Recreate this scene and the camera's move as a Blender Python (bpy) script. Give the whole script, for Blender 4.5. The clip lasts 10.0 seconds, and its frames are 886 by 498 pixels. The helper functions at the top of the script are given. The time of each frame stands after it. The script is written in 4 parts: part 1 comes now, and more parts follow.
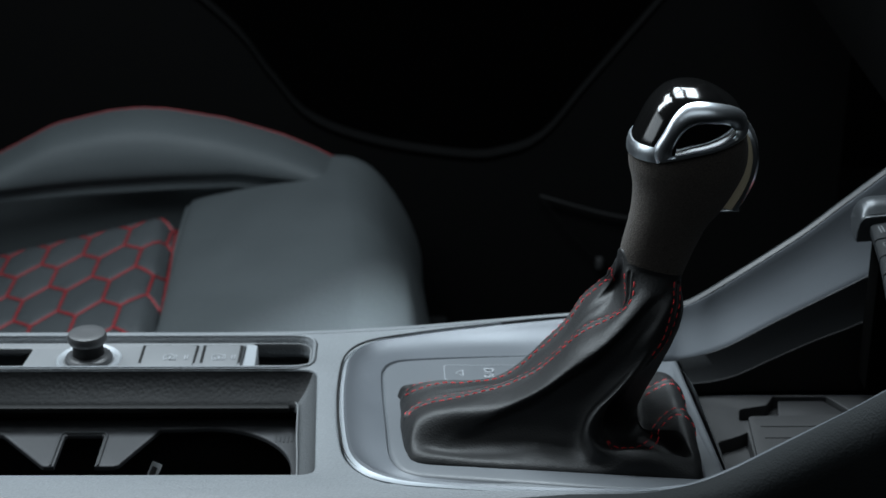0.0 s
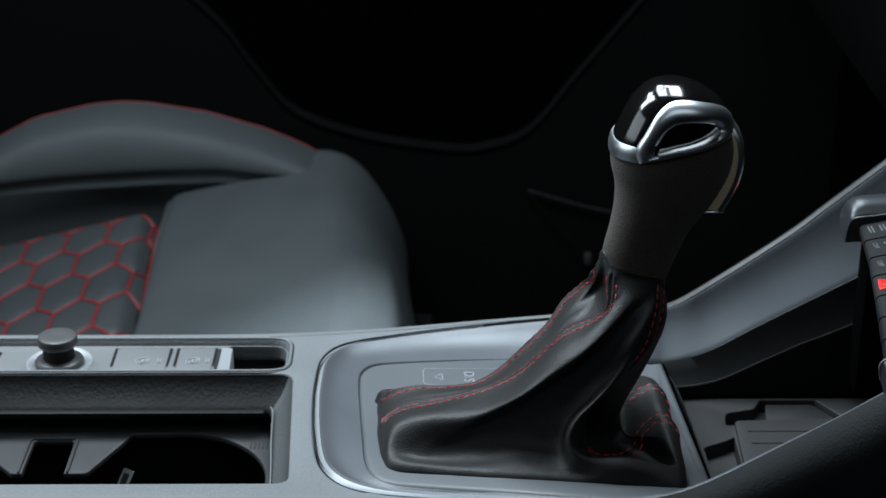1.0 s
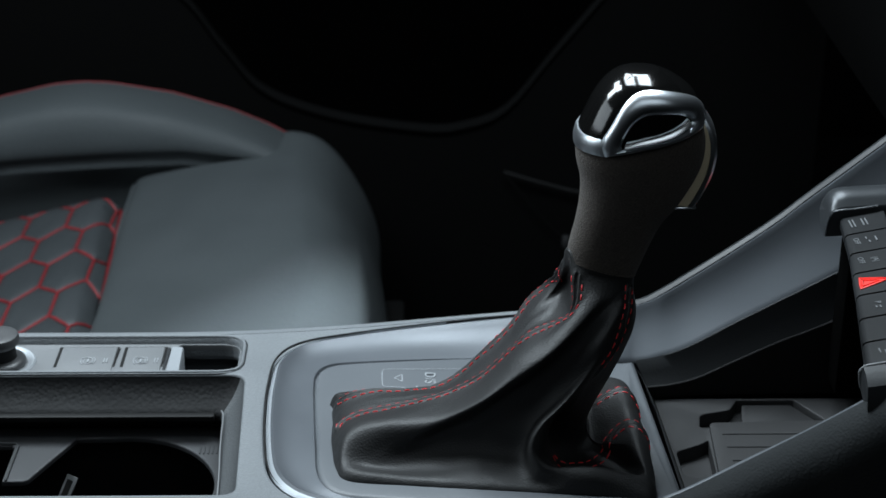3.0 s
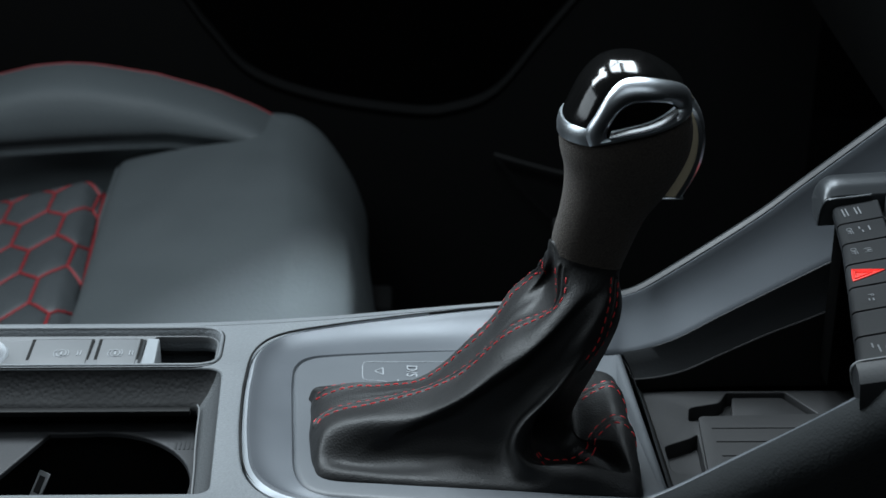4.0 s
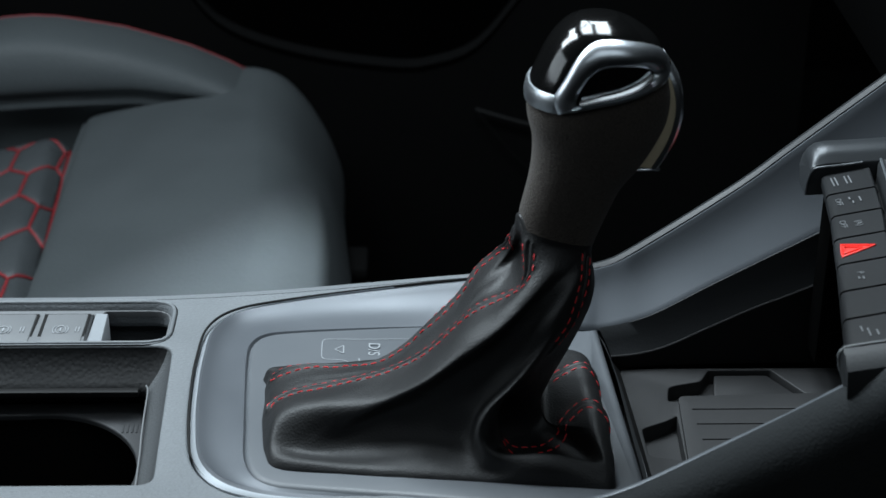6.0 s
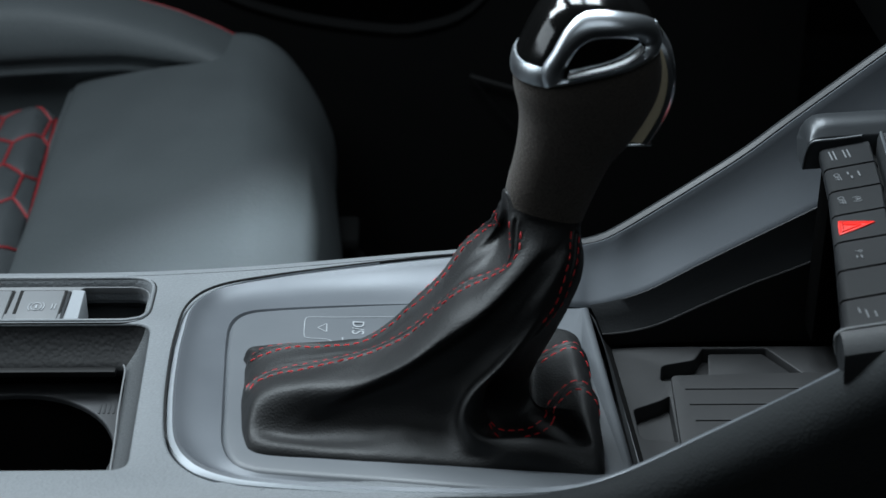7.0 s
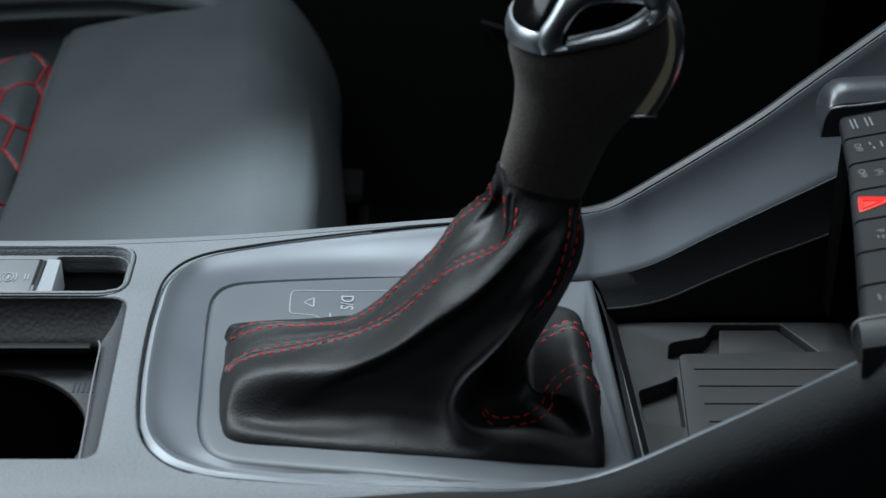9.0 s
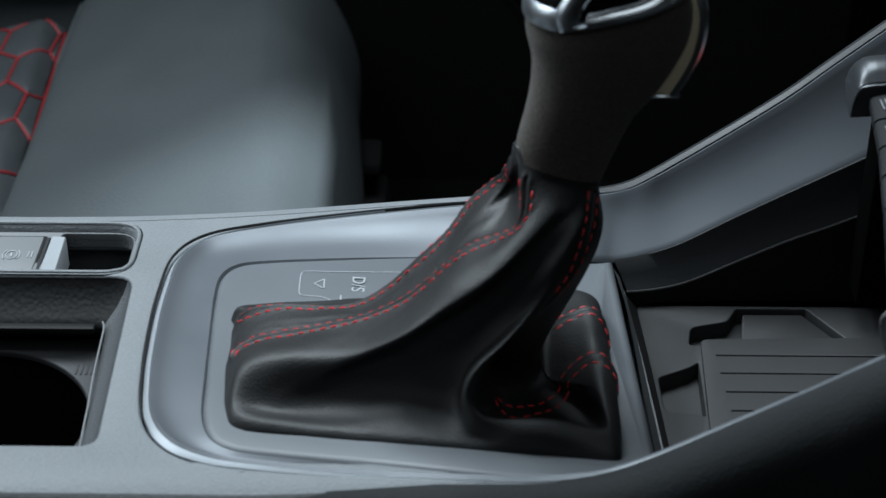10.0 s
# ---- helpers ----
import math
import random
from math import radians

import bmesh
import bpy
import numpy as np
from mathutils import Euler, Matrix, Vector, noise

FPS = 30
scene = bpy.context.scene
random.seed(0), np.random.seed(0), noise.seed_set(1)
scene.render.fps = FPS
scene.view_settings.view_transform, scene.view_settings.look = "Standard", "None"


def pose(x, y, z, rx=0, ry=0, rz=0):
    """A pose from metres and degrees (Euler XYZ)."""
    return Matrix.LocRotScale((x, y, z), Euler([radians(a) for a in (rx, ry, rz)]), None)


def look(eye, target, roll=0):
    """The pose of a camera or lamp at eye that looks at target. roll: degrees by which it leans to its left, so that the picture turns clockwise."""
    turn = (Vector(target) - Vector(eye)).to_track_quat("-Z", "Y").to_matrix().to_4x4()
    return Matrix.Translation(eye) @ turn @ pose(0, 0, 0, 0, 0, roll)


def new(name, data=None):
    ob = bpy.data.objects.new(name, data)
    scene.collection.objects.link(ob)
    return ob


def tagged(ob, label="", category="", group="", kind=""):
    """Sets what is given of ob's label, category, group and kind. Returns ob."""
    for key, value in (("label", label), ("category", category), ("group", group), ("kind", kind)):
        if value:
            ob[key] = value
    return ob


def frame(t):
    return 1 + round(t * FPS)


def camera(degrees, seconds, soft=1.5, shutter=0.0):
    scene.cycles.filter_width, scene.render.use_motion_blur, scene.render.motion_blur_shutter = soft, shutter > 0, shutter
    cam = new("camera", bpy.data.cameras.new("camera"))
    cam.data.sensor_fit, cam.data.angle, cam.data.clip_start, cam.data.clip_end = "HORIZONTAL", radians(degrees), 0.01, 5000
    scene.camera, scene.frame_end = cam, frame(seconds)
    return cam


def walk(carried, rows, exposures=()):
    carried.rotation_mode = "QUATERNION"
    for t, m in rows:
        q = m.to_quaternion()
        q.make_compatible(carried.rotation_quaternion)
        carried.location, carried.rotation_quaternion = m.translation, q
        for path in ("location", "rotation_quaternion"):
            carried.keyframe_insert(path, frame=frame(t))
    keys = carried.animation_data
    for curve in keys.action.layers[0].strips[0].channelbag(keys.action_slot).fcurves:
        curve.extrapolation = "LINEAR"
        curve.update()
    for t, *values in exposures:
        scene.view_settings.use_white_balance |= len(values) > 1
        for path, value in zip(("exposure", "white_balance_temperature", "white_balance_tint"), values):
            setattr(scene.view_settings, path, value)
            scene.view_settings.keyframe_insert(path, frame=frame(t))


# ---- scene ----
from mathutils.bvhtree import BVHTree

cam = camera(28.0, 10.0)
PATH = [
    (0, (0.0072, -0.7191, 0.4178), (0.0156, 0.1964, 0.0156), 0.14),
    (0.5, (0.0116, -0.7079, 0.416), (0.0211, 0.2064, 0.0111), 0.15),
    (1, (0.0155, -0.696, 0.4141), (0.0267, 0.217, 0.0063), 0.18),
    (1.5, (0.0194, -0.6855, 0.4121), (0.0322, 0.2264, 0.0018), 0.20),
    (2, (0.0231, -0.673, 0.4104), (0.0376, 0.237, -0.0038), 0.24),
    (2.5, (0.0268, -0.662, 0.4082), (0.0426, 0.2464, -0.0096), 0.27),
    (4, (0.0381, -0.6285, 0.4027), (0.0564, 0.272, -0.0319), 0.28),
    (4.5, (0.0416, -0.616, 0.3993), (0.0608, 0.2818, -0.0408), 0.32),
    (5, (0.0452, -0.6033, 0.3964), (0.0653, 0.2916, -0.0494), 0.36),
    (5.5, (0.0491, -0.5913, 0.3941), (0.0695, 0.2999, -0.059), 0.34),
    (7, (0.0603, -0.5567, 0.3856), (0.0796, 0.32, -0.0949), 0.36),
    (7.5, (0.0632, -0.5457, 0.3838), (0.0805, 0.3267, -0.1046), 0.38),
    (8, (0.0671, -0.5341, 0.3814), (0.0813, 0.3349, -0.1132), 0.33),
    (8.5, (0.0697, -0.5228, 0.3797), (0.0813, 0.3416, -0.123), 0.32),
    (9, (0.0724, -0.5105, 0.3774), (0.0791, 0.3478, -0.1357), 0.28),
    (9.5, (0.0738, -0.4995, 0.3746), (0.0748, 0.3535, -0.1473), 0.28),
    (10, (0.0765, -0.488, 0.3719), (0.0694, 0.3595, -0.1589), 0.23),
]
walk(cam, [(t, look(eye, target, roll)) for t, eye, target, roll in PATH])
cam.data.dof.use_dof = True
cam.data.dof.focus_distance = 0.77
cam.data.dof.aperture_fstop = 18.0

# ---- light: a dark studio, soft panels under the roof, at the rear window and before the windscreen, and an added near-side fill ----
world = bpy.data.worlds.new("studio_world")
scene.world = world
world.use_nodes = True
world.node_tree.nodes["Background"].inputs[0].default_value = (0.75, 0.88, 1.0, 1)
world.node_tree.nodes["Background"].inputs[1].default_value = 0.002


def area(name, eye, target, sx, sy, watts, colour):
    d = bpy.data.lights.new(name, "AREA")
    d.shape, d.size, d.size_y, d.energy, d.color = "RECTANGLE", sx, sy, watts, colour
    ob = new(name, d)
    ob.matrix_world = look(eye, target)
    return ob


COOL = (0.80, 0.92, 1.0)
# each roof light is split into unequal panes to break up its reflection in the cap
for x, y, sx, sy, watts in ((0.015, 0.355, 0.13, 0.13, 1.35), (0.165, 0.345, 0.12, 0.12, 1.2), (0.025, 0.195, 0.14, 0.12, 1.3), (0.180, 0.205, 0.09, 0.14, 1.0)):
    area("roof_window_light", (x, y, 0.585), (x - 0.01, y - 0.19, 0.0), sx, sy, watts, COOL)
for x, y, sx, sy, watts in ((-0.465, 0.28, 0.17, 0.33, 4.4), (-0.27, 0.37, 0.18, 0.15, 2.3), (-0.26, 0.19, 0.16, 0.14, 2.2)):
    area("roof_window_light", (x, y, 0.585), (x + 0.28, y - 0.13, 0.0), sx, sy, watts, COOL)
area("rear_window_light", (-0.95, 0.12, 0.42), (0.0, 0.05, 0.05), 0.7, 0.36, 2.6, COOL)
# narrow lamp added for the lit wedge on the seat, cut by the ceiling's edge
windscreen = area("windscreen_light", (0.75, 0.30, 0.85), (-0.07, 0.47, -0.15), 0.02, 0.02, 1.7, COOL)
windscreen.data.spread = radians(32)
# soft fill added on the near side for satin, chrome and boot front
area("near_side_fill", (0.08, -0.62, 0.82), (0.08, 0.13, 0.0), 0.9, 0.4, 1.3, COOL)


# ---- materials ----
def material(name, colour, rough, metal=0.0, grain=0.0, scale=400.0, vary=0.12, coat=0.0, voronoi=False, rough_vary=0.08, spec=0.5, sheen=0.0, depth=0.0004):
    m = bpy.data.materials.new(name)
    m.use_nodes = True
    n, l = m.node_tree.nodes, m.node_tree.links
    b = n["Principled BSDF"]
    b.inputs["Metallic"].default_value = metal
    b.inputs["Coat Weight"].default_value = coat
    b.inputs["Specular IOR Level"].default_value = spec
    b.inputs["Sheen Weight"].default_value = sheen
    co = n.new("ShaderNodeTexCoord")
    big = n.new("ShaderNodeTexNoise")
    big.inputs["Scale"].default_value, big.inputs["Detail"].default_value = 14.0, 4.0
    fine = n.new("ShaderNodeTexNoise")
    fine.inputs["Scale"].default_value, fine.inputs["Detail"].default_value = scale, 3.0
    l.new(co.outputs["Object"], big.inputs["Vector"])
    l.new(co.outputs["Object"], fine.inputs["Vector"])
    add = n.new("ShaderNodeMath")
    add.operation = "ADD"
    l.new(big.outputs[0], add.inputs[0])
    l.new(fine.outputs[0], add.inputs[1])
    ramp = n.new("ShaderNodeMapRange")
    ramp.inputs[1].default_value, ramp.inputs[2].default_value = 0.6, 1.4
    ramp.inputs[3].default_value, ramp.inputs[4].default_value = 1 - vary, 1 + vary
    l.new(add.outputs[0], ramp.inputs[0])
    mul = n.new("ShaderNodeVectorMath")
    mul.operation = "SCALE"
    mul.inputs[0].default_value = colour
    l.new(ramp.outputs[0], mul.inputs["Scale"])
    l.new(mul.outputs[0], b.inputs["Base Color"])
    rr = n.new("ShaderNodeMapRange")
    rr.inputs[1].default_value, rr.inputs[2].default_value = 0.3, 0.7
    rr.inputs[3].default_value, rr.inputs[4].default_value = max(0.02, rough - rough_vary), min(1, rough + rough_vary)
    l.new(big.outputs[0], rr.inputs[0])
    l.new(rr.outputs[0], b.inputs["Roughness"])
    if grain:
        bump = n.new("ShaderNodeBump")
        bump.inputs["Strength"].default_value, bump.inputs["Distance"].default_value = min(1.0, grain), depth
        src = fine.outputs[0]
        if voronoi:
            vo = n.new("ShaderNodeTexVoronoi")
            vo.feature = "SMOOTH_F1"
            vo.inputs["Scale"].default_value = scale
            l.new(co.outputs["Object"], vo.inputs["Vector"])
            src = vo.outputs["Distance"]
        l.new(src, bump.inputs["Height"])
        l.new(bump.outputs[0], b.inputs["Normal"])
    return m


M_CONSOLE = material("grey_grained_plastic", (0.138, 0.148, 0.156), 0.6, grain=0.6, scale=850, voronoi=True, spec=0.4, depth=0.0004)
# rail colour is darkened to hold the shade of its unlit side
M_RAILSHADE = material("shaded_rail_grey", (0.020, 0.022, 0.023), 0.74, grain=0.6, scale=1000, voronoi=True, spec=0.14, depth=0.0003)
M_BAYEND = material("bay_end_and_roll_shade", (0.058, 0.062, 0.065), 0.6, grain=0.5, scale=1100, voronoi=True, spec=0.3)
M_ENDCAP = material("dark_satin_frame", (0.045, 0.049, 0.053), 0.36, metal=0.4, grain=0.03, scale=2200, vary=0.05)
M_LEATHERETTE = material("black_leather_grain_padding", (0.0034, 0.0036, 0.0039), 0.6, grain=1.0, scale=560, voronoi=True, spec=0.11, depth=0.00024)
M_SATIN = material("satin_grey_lacquer", (0.098, 0.107, 0.119), 0.44, metal=0.28, grain=0.03, scale=2200, vary=0.05)
# same satin as the surround, lightened to paint the edge's highlight
M_EDGEGLINT = material("satin_edge_highlight", (0.46, 0.49, 0.52), 0.36, metal=0.4, vary=0.04)
M_PLATE = material("matt_grey_plate", (0.097, 0.105, 0.114), 0.45, grain=0.06, scale=2500, vary=0.05)
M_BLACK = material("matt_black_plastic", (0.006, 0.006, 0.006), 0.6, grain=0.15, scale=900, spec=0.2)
M_DARK = material("dark_grey_plastic", (0.02, 0.0215, 0.023), 0.5, grain=0.2, scale=900, spec=0.35)
M_SILVER = material("silver_plastic_and_ring_gleam", (0.34, 0.36, 0.38), 0.35, metal=0.3, vary=0.04)
M_TRAY = material("grey_rubber_tray", (0.0140, 0.0140, 0.0146), 0.6, grain=0.15, scale=1500)
M_CUP = material("grey_cup_plate", (0.030, 0.031, 0.033), 0.5, grain=0.2, scale=1200, spec=0.3)
M_BOOT = material("black_nappa_leather", (0.0094, 0.0096, 0.0100), 0.55, grain=0.34, scale=1250, voronoi=True, vary=0.12, rough_vary=0.05, spec=0.4)
M_STITCH = material("red_thread", (0.62, 0.02, 0.025), 0.6, grain=0.2, scale=3000)
M_SUEDE = material("charcoal_suede", (0.062, 0.053, 0.046), 0.95, grain=1.0, scale=1200, vary=0.5, spec=0.1, sheen=0.1, depth=0.0005)
M_CHROME = material("satin_chrome", (0.64, 0.68, 0.72), 0.33, metal=1.0, vary=0.02, rough_vary=0.03)
M_BRIGHT = material("polished_chrome", (0.8, 0.82, 0.84), 0.26, metal=1.0, vary=0.01, rough_vary=0.02)
M_GLOSS = material("piano_black_lacquer", (0.004, 0.004, 0.004), 0.12, coat=0.12, vary=0.05, rough_vary=0.01)
M_BUTTON = material("soft_grey_button", (0.14, 0.145, 0.15), 0.48, grain=0.05, scale=2500, vary=0.05)
M_KEYS = material("dark_grey_keys", (0.0075, 0.0083, 0.0093), 0.5, grain=0.05, scale=2500, vary=0.05, spec=0.32)
M_DIAL = material("satin_black_dial", (0.05, 0.051, 0.053), 0.38, grain=0.05, scale=2500, vary=0.08)
M_PRINT = material("pale_grey_print", (0.30, 0.315, 0.33), 0.5)
M_LEGEND = material("dim_grey_legend", (0.13, 0.136, 0.142), 0.5)
M_RED = material("red_warning_print", (0.85, 0.03, 0.02), 0.4)
M_SEAT = material("dark_grey_seat_leather", (0.046, 0.053, 0.056), 0.66, grain=0.5, scale=500, voronoi=True, vary=0.1, spec=0.35)
M_SEATDARK = material("black_seat_side_fabric", (0.02, 0.021, 0.022), 0.7, grain=0.4, scale=700)
# tan base colour holds the warm reflection on the release lever
M_WARMCHROME = material("warm_reflection_metal", (0.70, 0.60, 0.42), 0.34, metal=0.3, vary=0.05)
M_PIPING = material("dark_red_piping", (0.20, 0.012, 0.016), 0.6, grain=0.2, scale=2000)
M_HEX = material("quilted_grey_leather", (0.036, 0.0405, 0.0435), 0.55, grain=0.4, scale=600, voronoi=True)
# near-black colour standing in for deep shade in recesses and unlit surroundings
M_SHADE = material("deep_shade_black", (0.002, 0.002, 0.002), 1.0, spec=0.0)
M_TRIM = material("dull_black_rubber", (0.0045, 0.0045, 0.0045), 0.9, spec=0.03)
M_CARPET = material("black_carpet", (0.0025, 0.0025, 0.0025), 0.95, grain=0.8, scale=700, spec=0.05)


# ---- mesh helpers ----
def part(name, bm, mat, parent=None, label="", smooth=True, crease=38):
    bmesh.ops.recalc_face_normals(bm, faces=bm.faces)
    me = bpy.data.meshes.new(name)
    for f in bm.faces:
        f.smooth = smooth
    bm.to_mesh(me)
    bm.free()
    if smooth:
        me.set_sharp_from_angle(angle=radians(crease))
    me.materials.append(mat)
    ob = new(name, me)
    ob.parent = parent
    if label:
        ob["label"] = label
    return ob


def empty(name, loc=(0, 0, 0)):
    ob = new(name)
    ob.empty_display_size = 0.02
    return ob


def spline(pts, n, closed=False):
    """Catmull-Rom through pts, n samples evenly spread by length."""
    p = np.array(pts, float)
    k = len(p)
    out = []
    segs = k if closed else k - 1
    for i in range(segs):
        if closed:
            a, b, c, d = p[(i - 1) % k], p[i], p[(i + 1) % k], p[(i + 2) % k]
        else:
            a, b, c, d = p[max(i - 1, 0)], p[i], p[i + 1], p[min(i + 2, k - 1)]
        for u in np.linspace(0, 1, 24, endpoint=False):
            out.append(0.5 * (2 * b + (c - a) * u + (2 * a - 5 * b + 4 * c - d) * u * u + (3 * b - a - 3 * c + d) * u ** 3))
    out.append(p[0] if closed else p[-1])
    out = np.array(out)
    s = np.concatenate([[0], np.cumsum(np.linalg.norm(np.diff(out, axis=0), axis=1))])
    q = np.linspace(0, s[-1], n + 1)[:-1] if closed else np.linspace(0, s[-1], n)
    return np.stack([np.interp(q, s, out[:, j]) for j in range(out.shape[1])], 1)


def loft(rows, close_u=False, close_v=False, bm=None):
    """Quads between rows of equal length."""
    bm = bm or bmesh.new()
    v = [[bm.verts.new(Vector(p)) for p in r] for r in rows]
    nr, nc = len(v), len(v[0])
    for i in range(nr if close_v else nr - 1):
        a, b = v[i], v[(i + 1) % nr]
        for j in range(nc if close_u else nc - 1):
            bm.faces.new((a[j], a[(j + 1) % nc], b[(j + 1) % nc], b[j]))
    bm.verts.ensure_lookup_table()
    return bm, v


def tube(path, r, n=8, closed=False, bm=None, cap=True):
    p = [Vector(q) for q in path]
    rows = []
    up = Vector((0, 0, 1))
    for i, q in enumerate(p):
        a = p[i - 1] if (i > 0 or closed) else p[i]
        b = p[(i + 1) % len(p)] if (i < len(p) - 1 or closed) else p[i]
        t = (b - a).normalized()
        s = t.cross(up)
        s = s.normalized() if s.length > 1e-4 else Vector((1, 0, 0))
        w = s.cross(t)
        rr = r[i] if isinstance(r, (list, np.ndarray)) else r
        rows.append([q + (s * math.cos(2 * math.pi * k / n) + w * math.sin(2 * math.pi * k / n)) * rr for k in range(n)])
    bm, v = loft(rows, close_u=True, close_v=closed, bm=bm)
    if cap and not closed:
        bm.faces.new(v[0][::-1])
        bm.faces.new(v[-1])
    return bm


def rbox(x0, x1, y0, y1, z0, z1, r=0.001, seg=2, bm=None, m=None):
    new_bm = bmesh.new()
    bmesh.ops.create_cube(new_bm, size=1)
    for v in new_bm.verts:
        v.co = Vector((x0 + (v.co.x + 0.5) * (x1 - x0), y0 + (v.co.y + 0.5) * (y1 - y0), z0 + (v.co.z + 0.5) * (z1 - z0)))
    if r:
        bmesh.ops.bevel(new_bm, geom=new_bm.edges[:], offset=r, segments=seg, profile=0.5, affect="EDGES")
    if m:
        bmesh.ops.transform(new_bm, matrix=m, verts=new_bm.verts)
    if bm is None:
        return new_bm
    me = bpy.data.meshes.new("tmp")
    new_bm.to_mesh(me)
    new_bm.free()
    bm.from_mesh(me)
    bpy.data.meshes.remove(me)
    return bm


def rpoly(pts, r, n=6):
    """Polygon with rounded corners; r one number or one per corner."""
    out = []
    k = len(pts)
    for i in range(k):
        a, b, c = (Vector((*pts[j % k][:2], 0)) for j in (i - 1, i, i + 1))
        rr = r[i] if isinstance(r, (list, tuple)) else r
        if rr <= 0:
            out.append((b.x, b.y))
            continue
        u, w = (a - b).normalized(), (c - b).normalized()
        d = min(rr, 0.49 * (a - b).length, 0.49 * (c - b).length)
        for q in range(n + 1):
            t = q / n
            p = (b + u * d) * (1 - t) ** 2 + b * 2 * t * (1 - t) + (b + w * d) * t * t
            out.append((p.x, p.y))
    return out


def offset2(loop, d):
    """Moves a closed loop to its left by d."""
    p = np.array(loop, float)
    a, b = np.roll(p, 1, 0), np.roll(p, -1, 0)
    e1, e2 = p - a, b - p
    n1 = np.stack([-e1[:, 1], e1[:, 0]], 1) / (np.linalg.norm(e1, axis=1, keepdims=True) + 1e-12)
    n2 = np.stack([-e2[:, 1], e2[:, 0]], 1) / (np.linalg.norm(e2, axis=1, keepdims=True) + 1e-12)
    m = n1 + n2
    m /= np.maximum((m * m).sum(1, keepdims=True), 0.5) / 2
    return p + m * d


def plate(loops, zf, thick, r, seg=3):
    """A slab with rounded upper edges: loops[0] runs anticlockwise, holes clockwise; zf(x, y) is its top."""
    bm = bmesh.new()
    fill = []
    for loop in loops:
        rows = []
        for k in range(seg + 1):
            a = math.pi / 2 * k / seg
            q = offset2(loop, r * (1 - math.sin(a)))
            rows.append([(x, y, -r * (1 - math.cos(a))) for x, y in q])
        rows.append([(x, y, -thick) for x, y in loop])
        _, v = loft(rows, close_u=True, bm=bm)
        top = v[0]
        fill += [bm.edges.get((top[i], top[(i + 1) % len(top)])) for i in range(len(top))]
    bmesh.ops.triangle_fill(bm, use_beauty=True, use_dissolve=False, edges=fill)
    for v in bm.verts:
        v.co.z += zf(v.co.x, v.co.y)
    return bm


def dense(loop, step=0.010, closed=True):
    """The loop with points put in, so that no side is longer than step."""
    out = []
    for a, b in zip(loop, list(loop[1:]) + ([loop[0]] if closed else [])):
        n = max(1, int(math.hypot(b[0] - a[0], b[1] - a[1]) / step))
        out += [(a[0] + (b[0] - a[0]) * k / n, a[1] + (b[1] - a[1]) * k / n) for k in range(n)]
    return out


def disc(cx, cy, z, profile, n=32, bm=None):
    """A turned body: profile of (radius, height)."""
    rows = [[(cx + r * math.cos(2 * math.pi * k / n), cy + r * math.sin(2 * math.pi * k / n), z + h) for k in range(n)] for r, h in profile]
    bm, v = loft(rows, close_u=True, bm=bm)
    bm.faces.new(v[-1])
    return bm


def smooth01(x, a, b):
    t = min(1, max(0, (x - a) / (b - a)))
    return t * t * (3 - 2 * t)


# ---- the centre console ----
def zc(x, y):
    return -0.005 - 0.05 * y + 0.0118 * smooth01(x, -0.075, 0.15) * smooth01(y, 0.06, 0.12)


def zp(x, y):
    return -0.0045 - 0.055 * y


console = tagged(empty("centre_console"), "grey plastic centre console with satin shifter surround, cup bay and tray", "car console")

# crest of the satin surround: near side, round the back, far side
CREST = [(0.215, -0.0457, 0.0615), (0.19, -0.0400, 0.0408), (0.167, -0.0370, 0.0250), (0.141, -0.0346, 0.0082), (0.124, -0.0341, 0.0008), (0.108, -0.0336, -0.0021), (0.09, -0.0330, -0.0027), (0.05, -0.0312, -0.0028), (0.012, -0.0273, -0.0025),
         (-0.007, -0.0234, -0.0022), (-0.0215, -0.0142, -0.0022), (-0.0305, 0.002, -0.0024), (-0.0345, 0.028, -0.0032), (-0.0365, 0.058, -0.0044), (-0.0369, 0.084, -0.0054),
         (-0.0347, 0.1085, -0.0056), (-0.0245, 0.1270, -0.0074), (-0.001, 0.1373, -0.0080), (0.037, 0.1423, -0.0054), (0.075, 0.1470, -0.0036),
         (0.11, 0.1495, -0.0018), (0.136, 0.1505, -0.0004), (0.148, 0.151, 0.0019), (0.157, 0.151, 0.0068), (0.168, 0.152, 0.0136),
         (0.1897, 0.152, 0.029), (0.211, 0.152, 0.045), (0.2315, 0.152, 0.0628), (0.30, 0.152, 0.121)]
